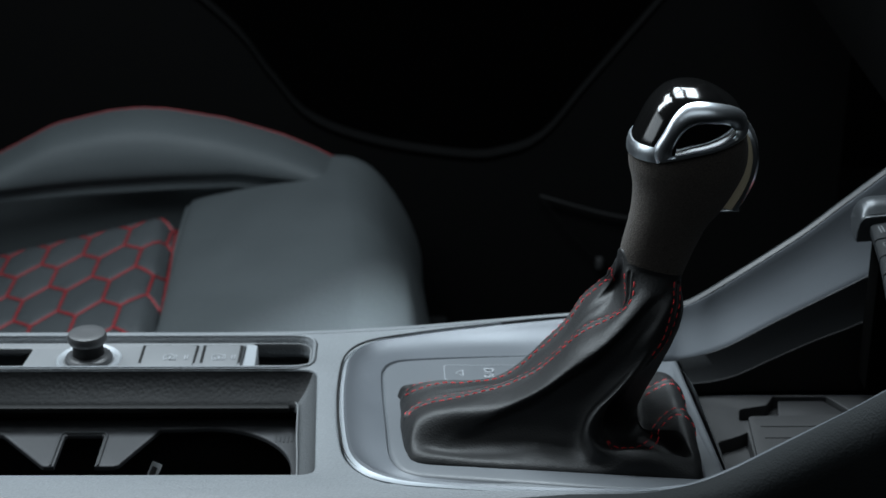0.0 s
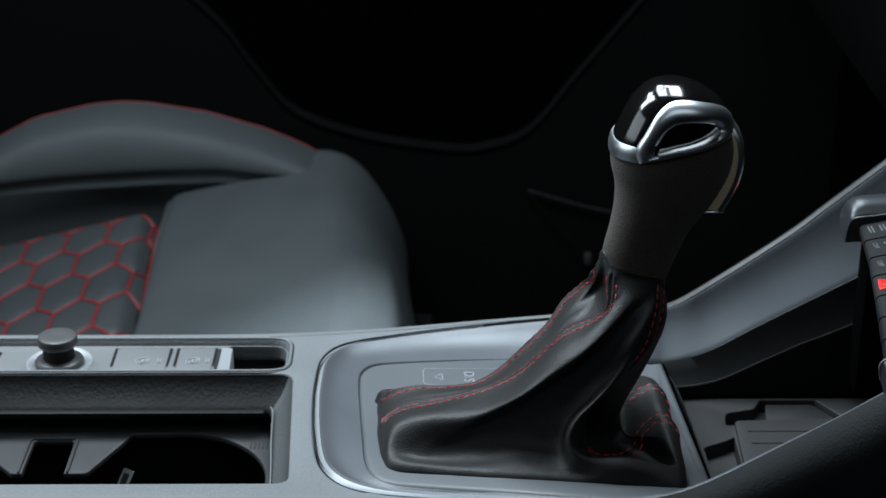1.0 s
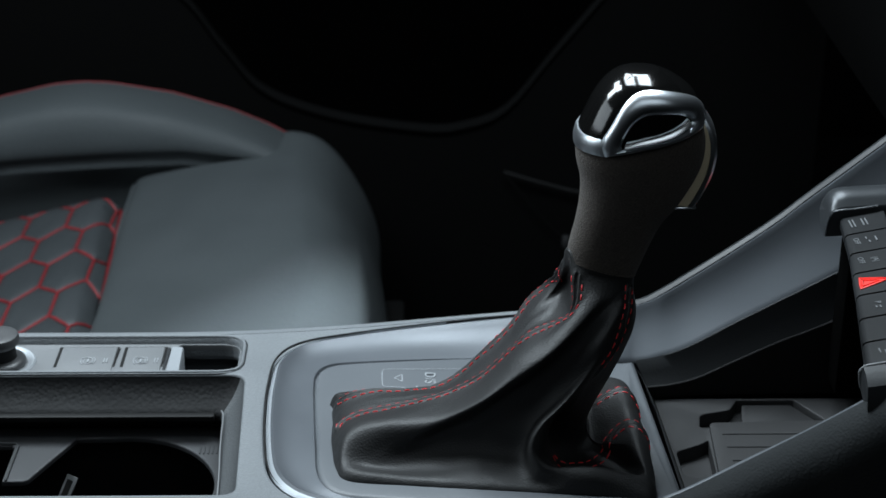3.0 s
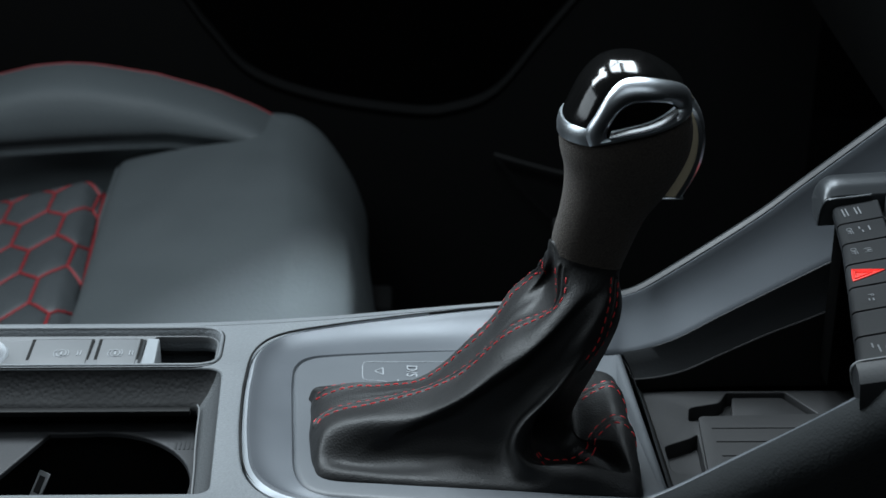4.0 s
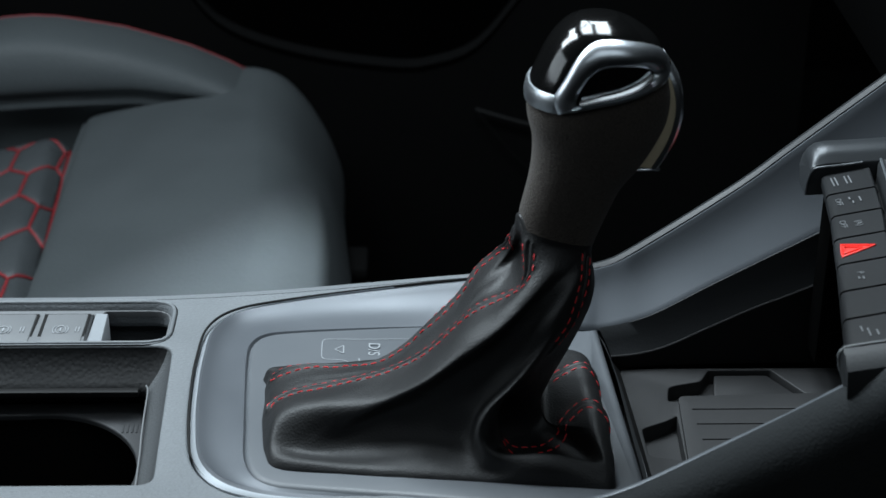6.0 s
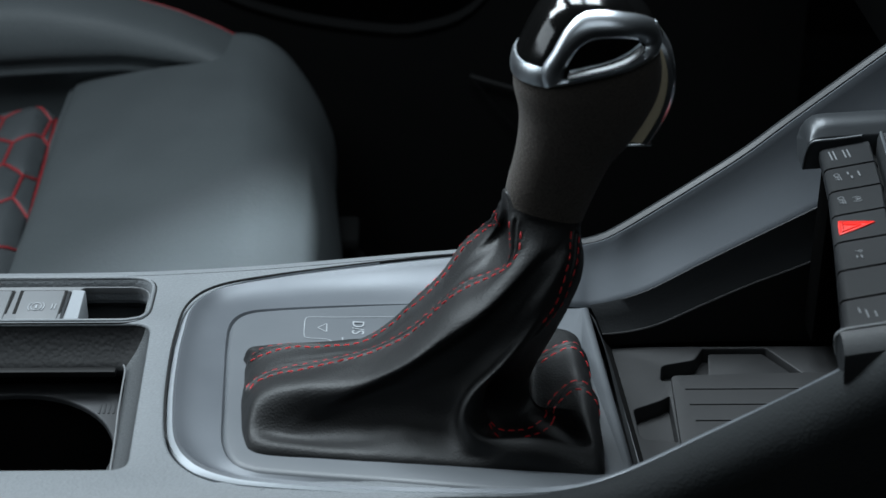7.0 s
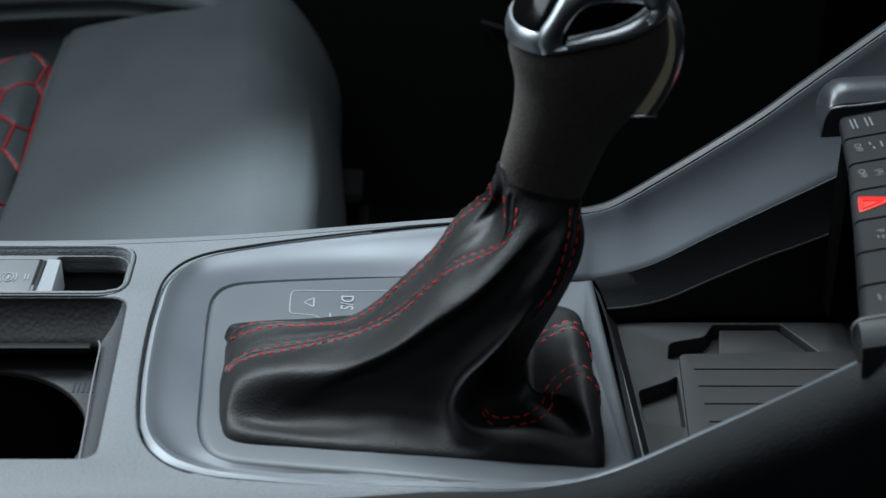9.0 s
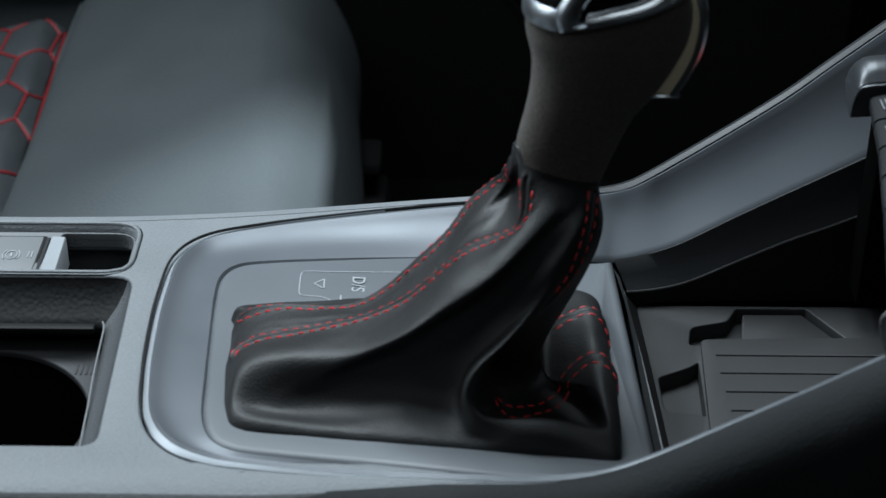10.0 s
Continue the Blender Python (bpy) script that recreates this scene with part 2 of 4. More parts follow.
FOOT = [(0.215, -0.0455, 0.05), (0.19, -0.0398, 0.028), (0.167, -0.0366, 0.012), (0.141, -0.0338, -0.004), (0.124, -0.0332, -0.008), (0.108, -0.0322, -0.007), (0.09, -0.031, -0.004), (0.05, -0.025, -0.004), (0.012, -0.0195, -0.004),
        (0.0005, -0.0165, -0.004), (-0.007, -0.010, -0.004), (-0.0115, 0.004, -0.005), (-0.0135, 0.028, -0.006), (-0.0155, 0.058, -0.008), (-0.017, 0.084, -0.009),
        (-0.0165, 0.100, -0.010), (-0.011, 0.1095, -0.0105), (0.002, 0.1135, -0.011), (0.037, 0.117, -0.0115), (0.075, 0.120, -0.0125),
        (0.11, 0.125, -0.0145), (0.133, 0.130, -0.0188), (0.142, 0.1325, -0.0208), (0.1522, 0.134, -0.0195), (0.1681, 0.135, -0.0142),
        (0.1903, 0.135, -0.001), (0.2122, 0.135, 0.0116), (0.2335, 0.135, 0.0237), (0.30, 0.135, 0.062)]
N = 280


def along(pts, n):
    """Catmull-Rom by index, so that two curves keep matching samples."""
    p = np.array(pts)
    q = np.linspace(0, len(p) - 1, n)
    out = []
    for s in q:
        i = min(int(s), len(p) - 2)
        u = s - i
        a, b, c, d = p[max(i - 1, 0)], p[i], p[i + 1], p[min(i + 2, len(p) - 1)]
        out.append(0.5 * (2 * b + (c - a) * u + (2 * a - 5 * b + 4 * c - d) * u * u + (3 * b - a - 3 * c + d) * u ** 3))
    return np.array(out)


crest, foot = along(CREST, N), along(FOOT, N)
inward = foot - crest
tang = np.gradient(crest, axis=0)
side = np.stack([tang[:, 1], -tang[:, 0]], 1)
side /= np.linalg.norm(side, axis=1, keepdims=True) + 1e-9
out2 = np.concatenate([-side, np.zeros((N, 1))], 1)
low = np.array([0, 0, 1.0])
wing = np.array([smooth01(x, 0.10, 0.15) if y > 0.05 else 0.0 for x, y, _ in crest])[:, None]
edge_w = 0.0030 * (1 - 0.75 * wing)
drop = (0.0008 + 0.0026 * np.clip(-out2[:, :1], 0, 1)) * (1 - 0.75 * wing)
rows = [crest + out2 * 0.0004 - low * 0.012, crest + out2 * 0.0004 - low * (drop + 0.0003), crest + out2 * 0.0002 - low * drop, crest - out2 * edge_w * 0.5 - low * drop * 0.42,
        crest - out2 * edge_w * 0.92, crest - out2 * edge_w - low * 0.0001]
for u, sag in ((0.1, 0.0008), (0.26, 0.0015), (0.42, 0.0018), (0.6, 0.0015), (0.8, 0.0008), (0.94, 0.0002), (1.0, 0.0)):
    rows.append(crest + inward * u - out2 * edge_w * (1 - u) - low * (0.0002 * (1 - u) + sag * (1 - wing)) + out2 * wing * 0.003 * math.sin(math.pi * u))
rows.append(foot + inward * 0.03 - low * 0.0012)
bm, _ = loft(rows)
part("shifter_surround", bm, M_SATIN, console, "satin grey metallic surround sweeping up along the console")

# pale strip laid on the crest as its painted highlight
rim_at = [i for i in range(N) if crest[i, 0] < 0.05 or (crest[i, 1] < 0 and crest[i, 0] < 0.09)]
taper = np.clip(np.minimum(np.arange(len(rim_at)), np.arange(len(rim_at))[::-1]) / 40, 0.02, 1)[:, None]
c_, o_, d_ = crest[rim_at], out2[rim_at], drop[rim_at]
rows = [c_ + o_ * 0.0005 - low * (d_ + 0.0008), c_ + o_ * 0.0005 - low * (d_ - 0.0001), c_ - o_ * 0.0006 * taper - low * (d_ * 0.66 - 0.0003), c_ - o_ * 0.0016 * taper - low * (d_ * 0.40 - 0.0003), c_ - o_ * 0.0018 * taper - low * (d_ * 0.40 + 0.0002)]
part("edge_highlight", loft(rows)[0], M_EDGEGLINT, console, "thin edge of the surround, its highlight painted lighter")

joint = [tuple(p) for p in crest + out2 * 0.0011 - low * 0.0006 if p[0] < 0.15 and not (p[1] < -0.012 and p[0] > -0.03)]
part("surround_joint", tube(joint, 0.0006 * np.clip(np.minimum(np.arange(len(joint)), np.arange(len(joint))[::-1]) / 14, 0.05, 1), 6), M_BLACK, console, "dark joint round the surround")
# dark joint line outside the crest is the gap to the upper panel
outer = [tuple(p) for p in (crest + out2 * 0.0014)[:, :2]]
ring_near = [p for p in outer[:] if p[0] < 0.148]
ring_near = [p for p in ring_near if not (p[1] < 0 and p[0] > 0.1)]
loop0 = [(-0.46, -0.031), (-0.1, -0.031), (0.0, -0.0315)]
ring_part = [p for p in ring_near if not (p[1] < -0.0284 and p[0] > -0.01)]
loop0 += [(p[0], p[1]) for p in ring_part]
FAR_EDGE = [(0.148, 0.1570), (0.08, 0.1515), (0.0, 0.1490), (-0.04, 0.1485), (-0.1, 0.1470), (-0.46, 0.1470)]
loop0 += dense(FAR_EDGE, 0.010, False) + FAR_EDGE[-1:]
BAY = rpoly([(-0.44, 0.0996), (-0.0505, 0.0996), (-0.0450, -0.0145), (-0.44, -0.0145)], [0.004, 0.009, 0.007, 0.004])
STRIP = rpoly([(-0.44, 0.1415), (-0.0545, 0.1415), (-0.0540, 0.1026), (-0.44, 0.1026)], [0.004, 0.012, 0.010, 0.004])
part("upper_panel", plate([loop0, BAY, dense(STRIP)], zc, 0.012, 0.0011), M_CONSOLE, console, "grey finely grained upper panel")

rows = [[(x, y, zc(x, y) - 0.0003) for y in (-0.0235, -0.034)] for x in np.linspace(-0.016, 0.075, 12)]
part("near_filler", loft(rows)[0], M_CONSOLE, console)

# far flank of the console, and the band along its near side that climbs to the dashboard
rows = []
for x in np.linspace(-0.46, 0.148, 40):
    y = np.interp(x, [-0.46, -0.1, -0.04, 0.0, 0.08, 0.148], [0.1470, 0.1470, 0.1485, 0.1490, 0.1515, 0.1570])
    z = zc(x, y)
    rows.append([(x, y - 0.001, z - 0.0012), (x, y + 0.0015, z - 0.002), (x, y + 0.004, z - 0.006), (x, y + 0.006, z - 0.03), (x, y + 0.008, -0.32)])
part("far_flank", loft(rows)[0], M_CONSOLE, console)
rows = []
for x in np.linspace(-0.46, 0.148, 120):
    y = np.interp(x, [p[0] for p in FAR_EDGE[::-1]], [p[1] for p in FAR_EDGE[::-1]])
    z = zc(x, y)
    rows.append([(x, y + dy, z + dz) for dy, dz in ((-0.0034, -0.0006), (-0.0032, 0.0004), (-0.0005, 0.0001), (0.0020, -0.0006), (0.0040, -0.0018), (0.0056, -0.0045), (0.0066, -0.02))])
part("far_lip", loft(rows)[0], M_CONSOLE, console, "rounded grained far edge of the panel")
rows = []
far_arm = (crest[:, 1] > 0.115) & (crest[:, 0] > -0.01)
for x in np.linspace(0.112, 0.32, 56):
    c = [np.interp(x, crest[far_arm, 0], crest[far_arm, k]) for k in range(3)]
    k = smooth01(x, 0.06, 0.17)
    c[2] -= 0.004 * (1 - k)
    rows.append([(x, c[1] + 0.0014, c[2] - 0.003), (x, c[1] + 0.0018, c[2] - 0.0002), (x, c[1] + 0.004, c[2] + 0.0012), (x, c[1] + 0.009, c[2] - 0.001),
                 (x, c[1] + 0.012, c[2] - 0.012), (x, c[1] + 0.014, -0.32)])
part("far_rail", loft(rows)[0], M_DARK, console, "dark soft edge above the satin wing")
XK = [-0.46, -0.25, -0.11, -0.03, 0.02, 0.055, 0.083, 0.105, 0.124, 0.141, 0.167, 0.19, 0.204, 0.25, 0.34]
YK = [-0.031, -0.0310, -0.0312, -0.0316, -0.0322, -0.0327, -0.0340, -0.0352, -0.0358, -0.0365, -0.039, -0.042, -0.0455, -0.055, -0.075]
ZK = [-0.0034, -0.0033, -0.0032, -0.0030, -0.0029, -0.0028, -0.0023, -0.0015, 0.002, 0.0095, 0.0265, 0.0425, 0.054, 0.090, 0.155]
kk = np.stack([spline(list(zip(XK, YK, ZK)), 140)[:, j] for j in range(3)], 1)
rows = []
for x, y, z in kk:
    d = smooth01(x, 0.08, 0.16)
    z += 0.0004 * smooth01(x, 0.06, 0.13)
    y += 0.0005 * smooth01(x, 0.06, 0.13)
    w = 1.0 - 0.28 * d
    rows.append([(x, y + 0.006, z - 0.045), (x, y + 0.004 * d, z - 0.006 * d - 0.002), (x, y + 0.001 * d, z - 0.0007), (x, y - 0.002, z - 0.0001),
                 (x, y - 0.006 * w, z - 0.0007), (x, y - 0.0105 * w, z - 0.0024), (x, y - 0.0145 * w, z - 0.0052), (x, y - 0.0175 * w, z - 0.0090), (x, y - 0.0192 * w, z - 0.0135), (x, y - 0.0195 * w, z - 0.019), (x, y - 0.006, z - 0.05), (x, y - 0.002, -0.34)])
part("near_rail", loft(rows)[0], M_RAILSHADE, console, "grained side rail climbing to the dashboard, its shade in the colour")
# the panel's near edge rolls over the rail and runs out to a point
rows = []
for x, y, z in kk:
    if x < 0.115:
        w = 0.04 + 0.96 * (1 - smooth01(x, 0.0, 0.115))
        i = 0.0022 * (1 - 0.8 * smooth01(x, -0.004, 0.03)) * w
        rows.append([(x, y + i + 0.0002, z - 0.0009), (x, y + i, z + 0.0002), (x, y - 0.0020 * w, z + 0.0004), (x, y - 0.0055 * w, z - 0.0002 * w), (x, y - 0.0082 * w, z - 0.0011 * w), (x, y - 0.0090 * w, z - 0.0024 * w)])
part("near_roll", loft([r[:5] for r in rows])[0], M_CONSOLE, console, "grained near edge of the panel rolling over the rail")
# darker band eases the lit roll into the rail's painted shade
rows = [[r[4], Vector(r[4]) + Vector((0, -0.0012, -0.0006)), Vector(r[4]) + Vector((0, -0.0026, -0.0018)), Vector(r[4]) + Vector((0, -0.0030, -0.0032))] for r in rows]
part("near_roll", loft(rows)[0], M_BAYEND, console, "outer edge of the panel above the rail, darkened as shade")

# plate that carries the boot
BOOT = rpoly([(-0.0005, -0.0045), (0.1345, -0.0215), (0.1305, 0.086), (-0.0068, 0.073)], [0.009, 0.005, 0.014, 0.009], 8)
rim = [tuple(p) for p in foot[:, :2] if p[0] < 0.1385 and not (p[1] < 0 and p[0] > 0.11)]
ploop = [(0.1452, -0.0325), *rim, (0.1415, 0.1325)]
ploop = ploop[::-1] if sum(a[0] * b[1] - b[0] * a[1] for a, b in zip(ploop, ploop[1:] + ploop[:1])) < 0 else ploop
part("shift_plate", plate([offset2(ploop, 0.0001), offset2(BOOT[::-1], -0.0018)], lambda x, y: zp(x, y) - 0.009 * smooth01(x, 0.09, 0.14) * smooth01(y, 0.08, 0.13), 0.036, 0.0034, 5), M_PLATE, console, "smooth matt grey shift plate")
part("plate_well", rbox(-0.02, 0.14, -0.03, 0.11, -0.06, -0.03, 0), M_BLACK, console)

# printed gate diagram on the plate
def flat_strip(path, w, zf, lift, bm=None):
    bm = bm or bmesh.new()
    p = np.array(path, float)
    t = np.gradient(p, axis=0)
    s = np.stack([-t[:, 1], t[:, 0]], 1)
    s /= np.linalg.norm(s, axis=1, keepdims=True) + 1e-12
    rows = [[(*a, zf(*a) + lift) for a in q] for q in (p + s * w / 2, p - s * w / 2)]
    return loft(rows, bm=bm)[0]


bm = flat_strip(spline([(0.060, 0.1042), (0.0303, 0.1041), (0.018, 0.1044), (0.0157, 0.1027), (0.0155, 0.0958), (0.0159, 0.0875), (0.0177, 0.0855), (0.0245, 0.0846), (0.0277, 0.0825), (0.0312, 0.0796), (0.0406, 0.0789)], 80), 0.00036, zp, 0.0003)
part("gate_outline", bm, M_PRINT, console, "thin pale line of the shift gate")
bm = flat_strip([(0.0212, 0.0946), (0.0247, 0.0981), (0.0250, 0.0980), (0.0252, 0.0913), (0.0249, 0.0911), (0.0212, 0.0946)], 0.0005, zp, 0.0003)
part("gate_arrow", bm, M_PRINT, console)
bm = flat_strip([(0.0321, 0.0858), (0.0323, 0.0824)], 0.0006, zp, 0.0003)
part("gate_dash", bm, M_PRINT, console)


def text_mesh(body, size, m, name, mat, parent, label=""):
    cu = bpy.data.curves.new("lettering", "FONT")
    cu.body, cu.size, cu.align_x, cu.align_y, cu.extrude = body, size, "CENTER", "CENTER", 0.00005
    tmp = bpy.data.objects.new("lettering", cu)
    scene.collection.objects.link(tmp)
    dg = bpy.context.evaluated_depsgraph_get()
    me = bpy.data.meshes.new_from_object(tmp.evaluated_get(dg))
    bpy.data.objects.remove(tmp)
    bpy.data.curves.remove(cu)
    me.transform(m)
    me.name = name
    me.materials.clear()
    me.materials.append(mat)
    ob = new(name, me)
    ob.parent = parent
    if label:
        ob["label"] = label
    return ob


text_mesh("D/S", 0.0074, pose(0.0383, 0.0942, zp(0.0383, 0.0942) + 0.0004, -3, 0, -90), "gate_lettering", M_PRINT, console, "printed letters D/S")

# dark panel below the wing, and the storage tray before the plate
under = along([(0.142, 0.1325, -0.0208), (0.1522, 0.134, -0.0195), (0.1681, 0.135, -0.0142), (0.1903, 0.135, -0.001), (0.2122, 0.135, 0.0116), (0.2335, 0.135, 0.0237), (0.30, 0.135, 0.062)], 40)
rim_line = along([(0.1475, 0.127, -0.0335), (0.1597, 0.1285, -0.033), (0.1735, 0.130, -0.0299), (0.1915, 0.131, -0.0212), (0.2136, 0.1315, -0.0103), (0.2354, 0.1315, -0.0007), (0.30, 0.1315, 0.03)], 40)
bm, _ = loft([under + (0, 0.001, 0.0005), under + (0, -0.0005, -0.0008), (under + rim_line) / 2 + (0, 0.001, 0), rim_line + (0, 0.0004, 0.0004)])
part("lower_wing", bm, M_DARK, console, "dark lower panel beneath the satin wing")
part("tray_rim", tube(rim_line, 0.0005, 6), M_TRAY, console)
bm, _ = loft([rim_line + (0, -0.0002, 0), rim_line * (1, 1, 0) + (0, 0.0005, -0.0405)])
part("tray_far_wall", bm, M_BLACK, console)
left_rim = np.array([(0.1462, 0.127, -0.0335), (0.1487, 0.08, -0.0305), (0.1510, 0.03, -0.029), (0.1532, -0.03, -0.027)])
part("tray_rim", tube(spline(left_rim, 30), 0.0005, 6), M_BUTTON, console, "thin pale rim of the tray")
plate_edge = [(0.1415 + (0.1452 - 0.1415) * (0.1325 - y) / 0.165 - 0.0002, y) for y in (0.127, 0.08, 0.03, -0.03)]
plate_edge = np.array([(x, y, zp(x, y) - 0.009 * smooth01(x, 0.09, 0.14) * smooth01(y, 0.08, 0.13) - 0.0016) for x, y in plate_edge])
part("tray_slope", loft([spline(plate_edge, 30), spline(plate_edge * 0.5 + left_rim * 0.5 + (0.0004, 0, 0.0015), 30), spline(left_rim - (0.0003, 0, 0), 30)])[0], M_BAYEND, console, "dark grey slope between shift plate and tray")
part("tray_side_wall", loft([left_rim + (0.0003, 0, -0.0002), left_rim * (1, 1, 0) + (0.0058, 0, -0.0408)])[0], M_BLACK, console)


def zt(x, y):
    return -0.041


TRAY = [(0.149, -0.04), (0.30, -0.04), (0.30, 0.1275), (0.245, 0.1285), (0.1495, 0.1285)]
CUT1 = rpoly([(0.1935, 0.1266), (0.1885, 0.117), (0.173, 0.1125), (0.171, 0.1), (0.1765, 0.1), (0.1765, 0.1022), (0.2365, 0.1030), (0.2225, 0.1266)], [0.001, 0.002, 0.003, 0.002, 0, 0.0, 0.001, 0.001], 3)
CUT2 = rpoly([(0.1735, 0.088), (0.1695, 0.0845), (0.1565, 0.0775), (0.157, 0.058), (0.159, 0.0555), (0.1725, 0.053)], [0.001, 0.002, 0.002, 0.001, 0.001, 0.001], 3)


def cw(loop):
    return loop[::-1] if sum(a[0] * b[1] - b[0] * a[1] for a, b in zip(loop, loop[1:] + loop[:1])) > 0 else loop


part("tray_floor", plate([TRAY, cw(CUT1), cw(CUT2)], zt, 0.008, 0.0006), M_TRAY, console, "dark grey rubber tray floor with recesses")
part("tray_base", rbox(0.149, 0.30, -0.04, 0.13, -0.06, -0.0485, 0), M_TRAY, console)
PAD = rpoly([(0.1755, 0.1005), (0.172, 0.03), (0.29, 0.03), (0.29, 0.103), (0.236, 0.1025)], [0.003, 0.002, 0.002, 0.002, 0.001], 4)
SLITS = []
for y, x0, x1 in ((0.0895, 0.1805, 0.25), (0.0775, 0.1808, 0.25), (0.0653, 0.1815, 0.25), (0.0533, 0.182, 0.25), (0.041, 0.1825, 0.25)):
    SLITS.append([(x0, y + 0.0004), (x1, y + 0.0004), (x1, y - 0.0004), (x0, y - 0.0004)])
part("phone_mat", plate([PAD] + [cw(s) for s in SLITS], lambda x, y: -0.0385, 0.0028, 0.0004), M_TRAY, console, "ribbed dark rubber phone mat")
part("holder_panel", plate([rpoly([(0.1925, 0.1026), (0.2350, 0.1026), (0.2205, 0.1250), (0.1960, 0.1250)], 0.001, 3)], lambda x, y: -0.0432 + 0.02 * (y - 0.11), 0.004, 0.0006), M_TRAY, console)

# cup bay: padded wall, lip, cup plate with twin openings
BAY_IN = rpoly([(-0.43, 0.0835), (-0.0600, 0.0835), (-0.0535, -0.012), (-0.43, -0.012)], [0.004, 0.005, 0.004, 0.004])
wall_rows = []
for u, z in ((0.0, 0.0), (0.05, -0.0016), (0.18, -0.0042), (0.45, -0.0078), (0.75, -0.0102), (0.93, -0.0115), (0.985, -0.0128), (1.0, -0.0150)):
    wall_rows.append([(x0 + (x1 - x0) * u, y0 + (y1 - y0) * u, zc(x0, y0) + z - 0.0012) for (x0, y0), (x1, y1) in zip(BAY, BAY_IN)])
part("bay_wall", loft([r[:11] for r in wall_rows])[0], M_LEATHERETTE, console, "black leather-grained padded wall of the cup bay")
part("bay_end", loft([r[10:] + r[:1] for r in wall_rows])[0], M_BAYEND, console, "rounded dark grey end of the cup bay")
part("roller_lip", rbox(-0.44, -0.064, 0.0795, 0.0835, -0.0245, -0.0215, 0.0008), M_BLACK, console, "dark lip of the retracted cover")
part("liner_edge", tube(spline([(-0.0606, 0.0815, -0.0195), (-0.0592, 0.0760, -0.0192), (-0.0584, 0.0600, -0.0188), (-0.0574, 0.0418, -0.0184), (-0.0560, 0.0236, -0.0182), (-0.0545, -0.004, -0.0180)], 30), 0.0004, 6), M_BUTTON, console, "pale thin edge of the liner")


def arc(cx, cy, r, a0, a1, n):
    return [(cx + r * math.cos(radians(a0 + (a1 - a0) * k / n)), cy + r * math.sin(radians(a0 + (a1 - a0) * k / n))) for k in range(n + 1)]


ZCUP = -0.0345
cup = arc(-0.1055, 0.0375, 0.045, -60, 100, 24) + [(-0.1300, 0.0815), (-0.1462, 0.0455), (-0.1485, 0.0440), (-0.1582, 0.0440), (-0.1582, 0.0740), (-0.1596, 0.0755), (-0.1768, 0.0755), (-0.1782, 0.0740), (-0.1782, 0.0440), (-0.1835, 0.0440), (-0.1850, 0.0455), (-0.2100, 0.0755)]
cup += arc(-0.2435, 0.0375, 0.045, 75, 250, 20) + [(-0.195, -0.002)]
part("cup_plate", plate([[(-0.44, -0.012), (-0.0537, -0.012), (-0.0560, 0.092), (-0.44, 0.092)], cw(cup)], lambda x, y: ZCUP, 0.0025, 0.0009), M_CUP, console, "grey cup holder plate with round openings")
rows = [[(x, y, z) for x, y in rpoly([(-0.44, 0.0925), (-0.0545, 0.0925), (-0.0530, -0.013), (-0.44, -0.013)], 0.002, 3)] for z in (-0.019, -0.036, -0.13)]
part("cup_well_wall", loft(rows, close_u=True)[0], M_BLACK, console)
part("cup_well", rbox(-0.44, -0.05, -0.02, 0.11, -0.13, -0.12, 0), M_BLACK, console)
slot_rim = [(-0.1800, 0.0445, ZCUP), (-0.1800, 0.0740, ZCUP + 0.0004), (-0.1785, 0.0765, ZCUP + 0.0004), (-0.1580, 0.0765, ZCUP + 0.0004), (-0.1564, 0.0740, ZCUP + 0.0004), (-0.1564, 0.0445, ZCUP)]
part("slot_rim", tube(slot_rim, 0.0007, 6), M_DARK, console)
at_clip = pose(-0.134, 0.069, -0.0545, 50, 0, -35)
clip = part("cup_clip", rbox(-0.0034, 0.0034, -0.0064, 0.0064, -0.0005, 0.0005, 0.0003, 1, None, at_clip), M_BUTTON, console, "small grey cup clip with a dark symbol")
part("clip_symbol", rbox(-0.0019, 0.0019, -0.0042, 0.0042, 0.0004, 0.0008, 0.0002, 1, None, at_clip), M_BLACK, clip)
for k in range(5):
    part("cup_print", rbox(-0.0705 + k * 0.002, -0.0697 + k * 0.002, 0.067, 0.0735, ZCUP - 0.0002, ZCUP + 0.0003, 0), M_DARK, console)

# control strip beside the cup bay
ZS = -0.0145


def zs(x, y):
    return ZS - 0.05 * (y - 0.123)


SLOT_R = rpoly([(-0.0870, 0.1402), (-0.0560, 0.1402), (-0.0556, 0.1040), (-0.0860, 0.1040)], [0.002, 0.009, 0.008, 0.002], 4)
SLOT_L = rpoly([(-0.43, 0.134), (-0.2045, 0.134), (-0.2065, 0.1040), (-0.43, 0.1040)], 0.002, 3)
part("strip_base", plate([[(-0.44, 0.101), (-0.05, 0.101), (-0.05, 0.143), (-0.44, 0.143)], cw(SLOT_R), cw(SLOT_L)], zs, 0.003, 0.0004), M_BUTTON, console, "smooth grey control strip")
# near-black box puts the shade of the open slots into colour
part("strip_well", rbox(-0.44, -0.05, 0.10, 0.145, -0.05, -0.036, 0), M_SHADE, console)
rows = [[(x, y, zc(x, y) + dz) for x, y in offset2(STRIP[::-1], d)] for d, dz in ((0.0, -0.001), (0.0005, -0.002), (0.0009, -0.006), (0.0012, -0.010))]
part("strip_border", loft(rows, close_u=True)[0], M_CONSOLE, console)
ring_ = [(x, y + (0.0008 if y < 0.104 else 0.0)) for x, y in offset2(STRIP, 0.0012)]
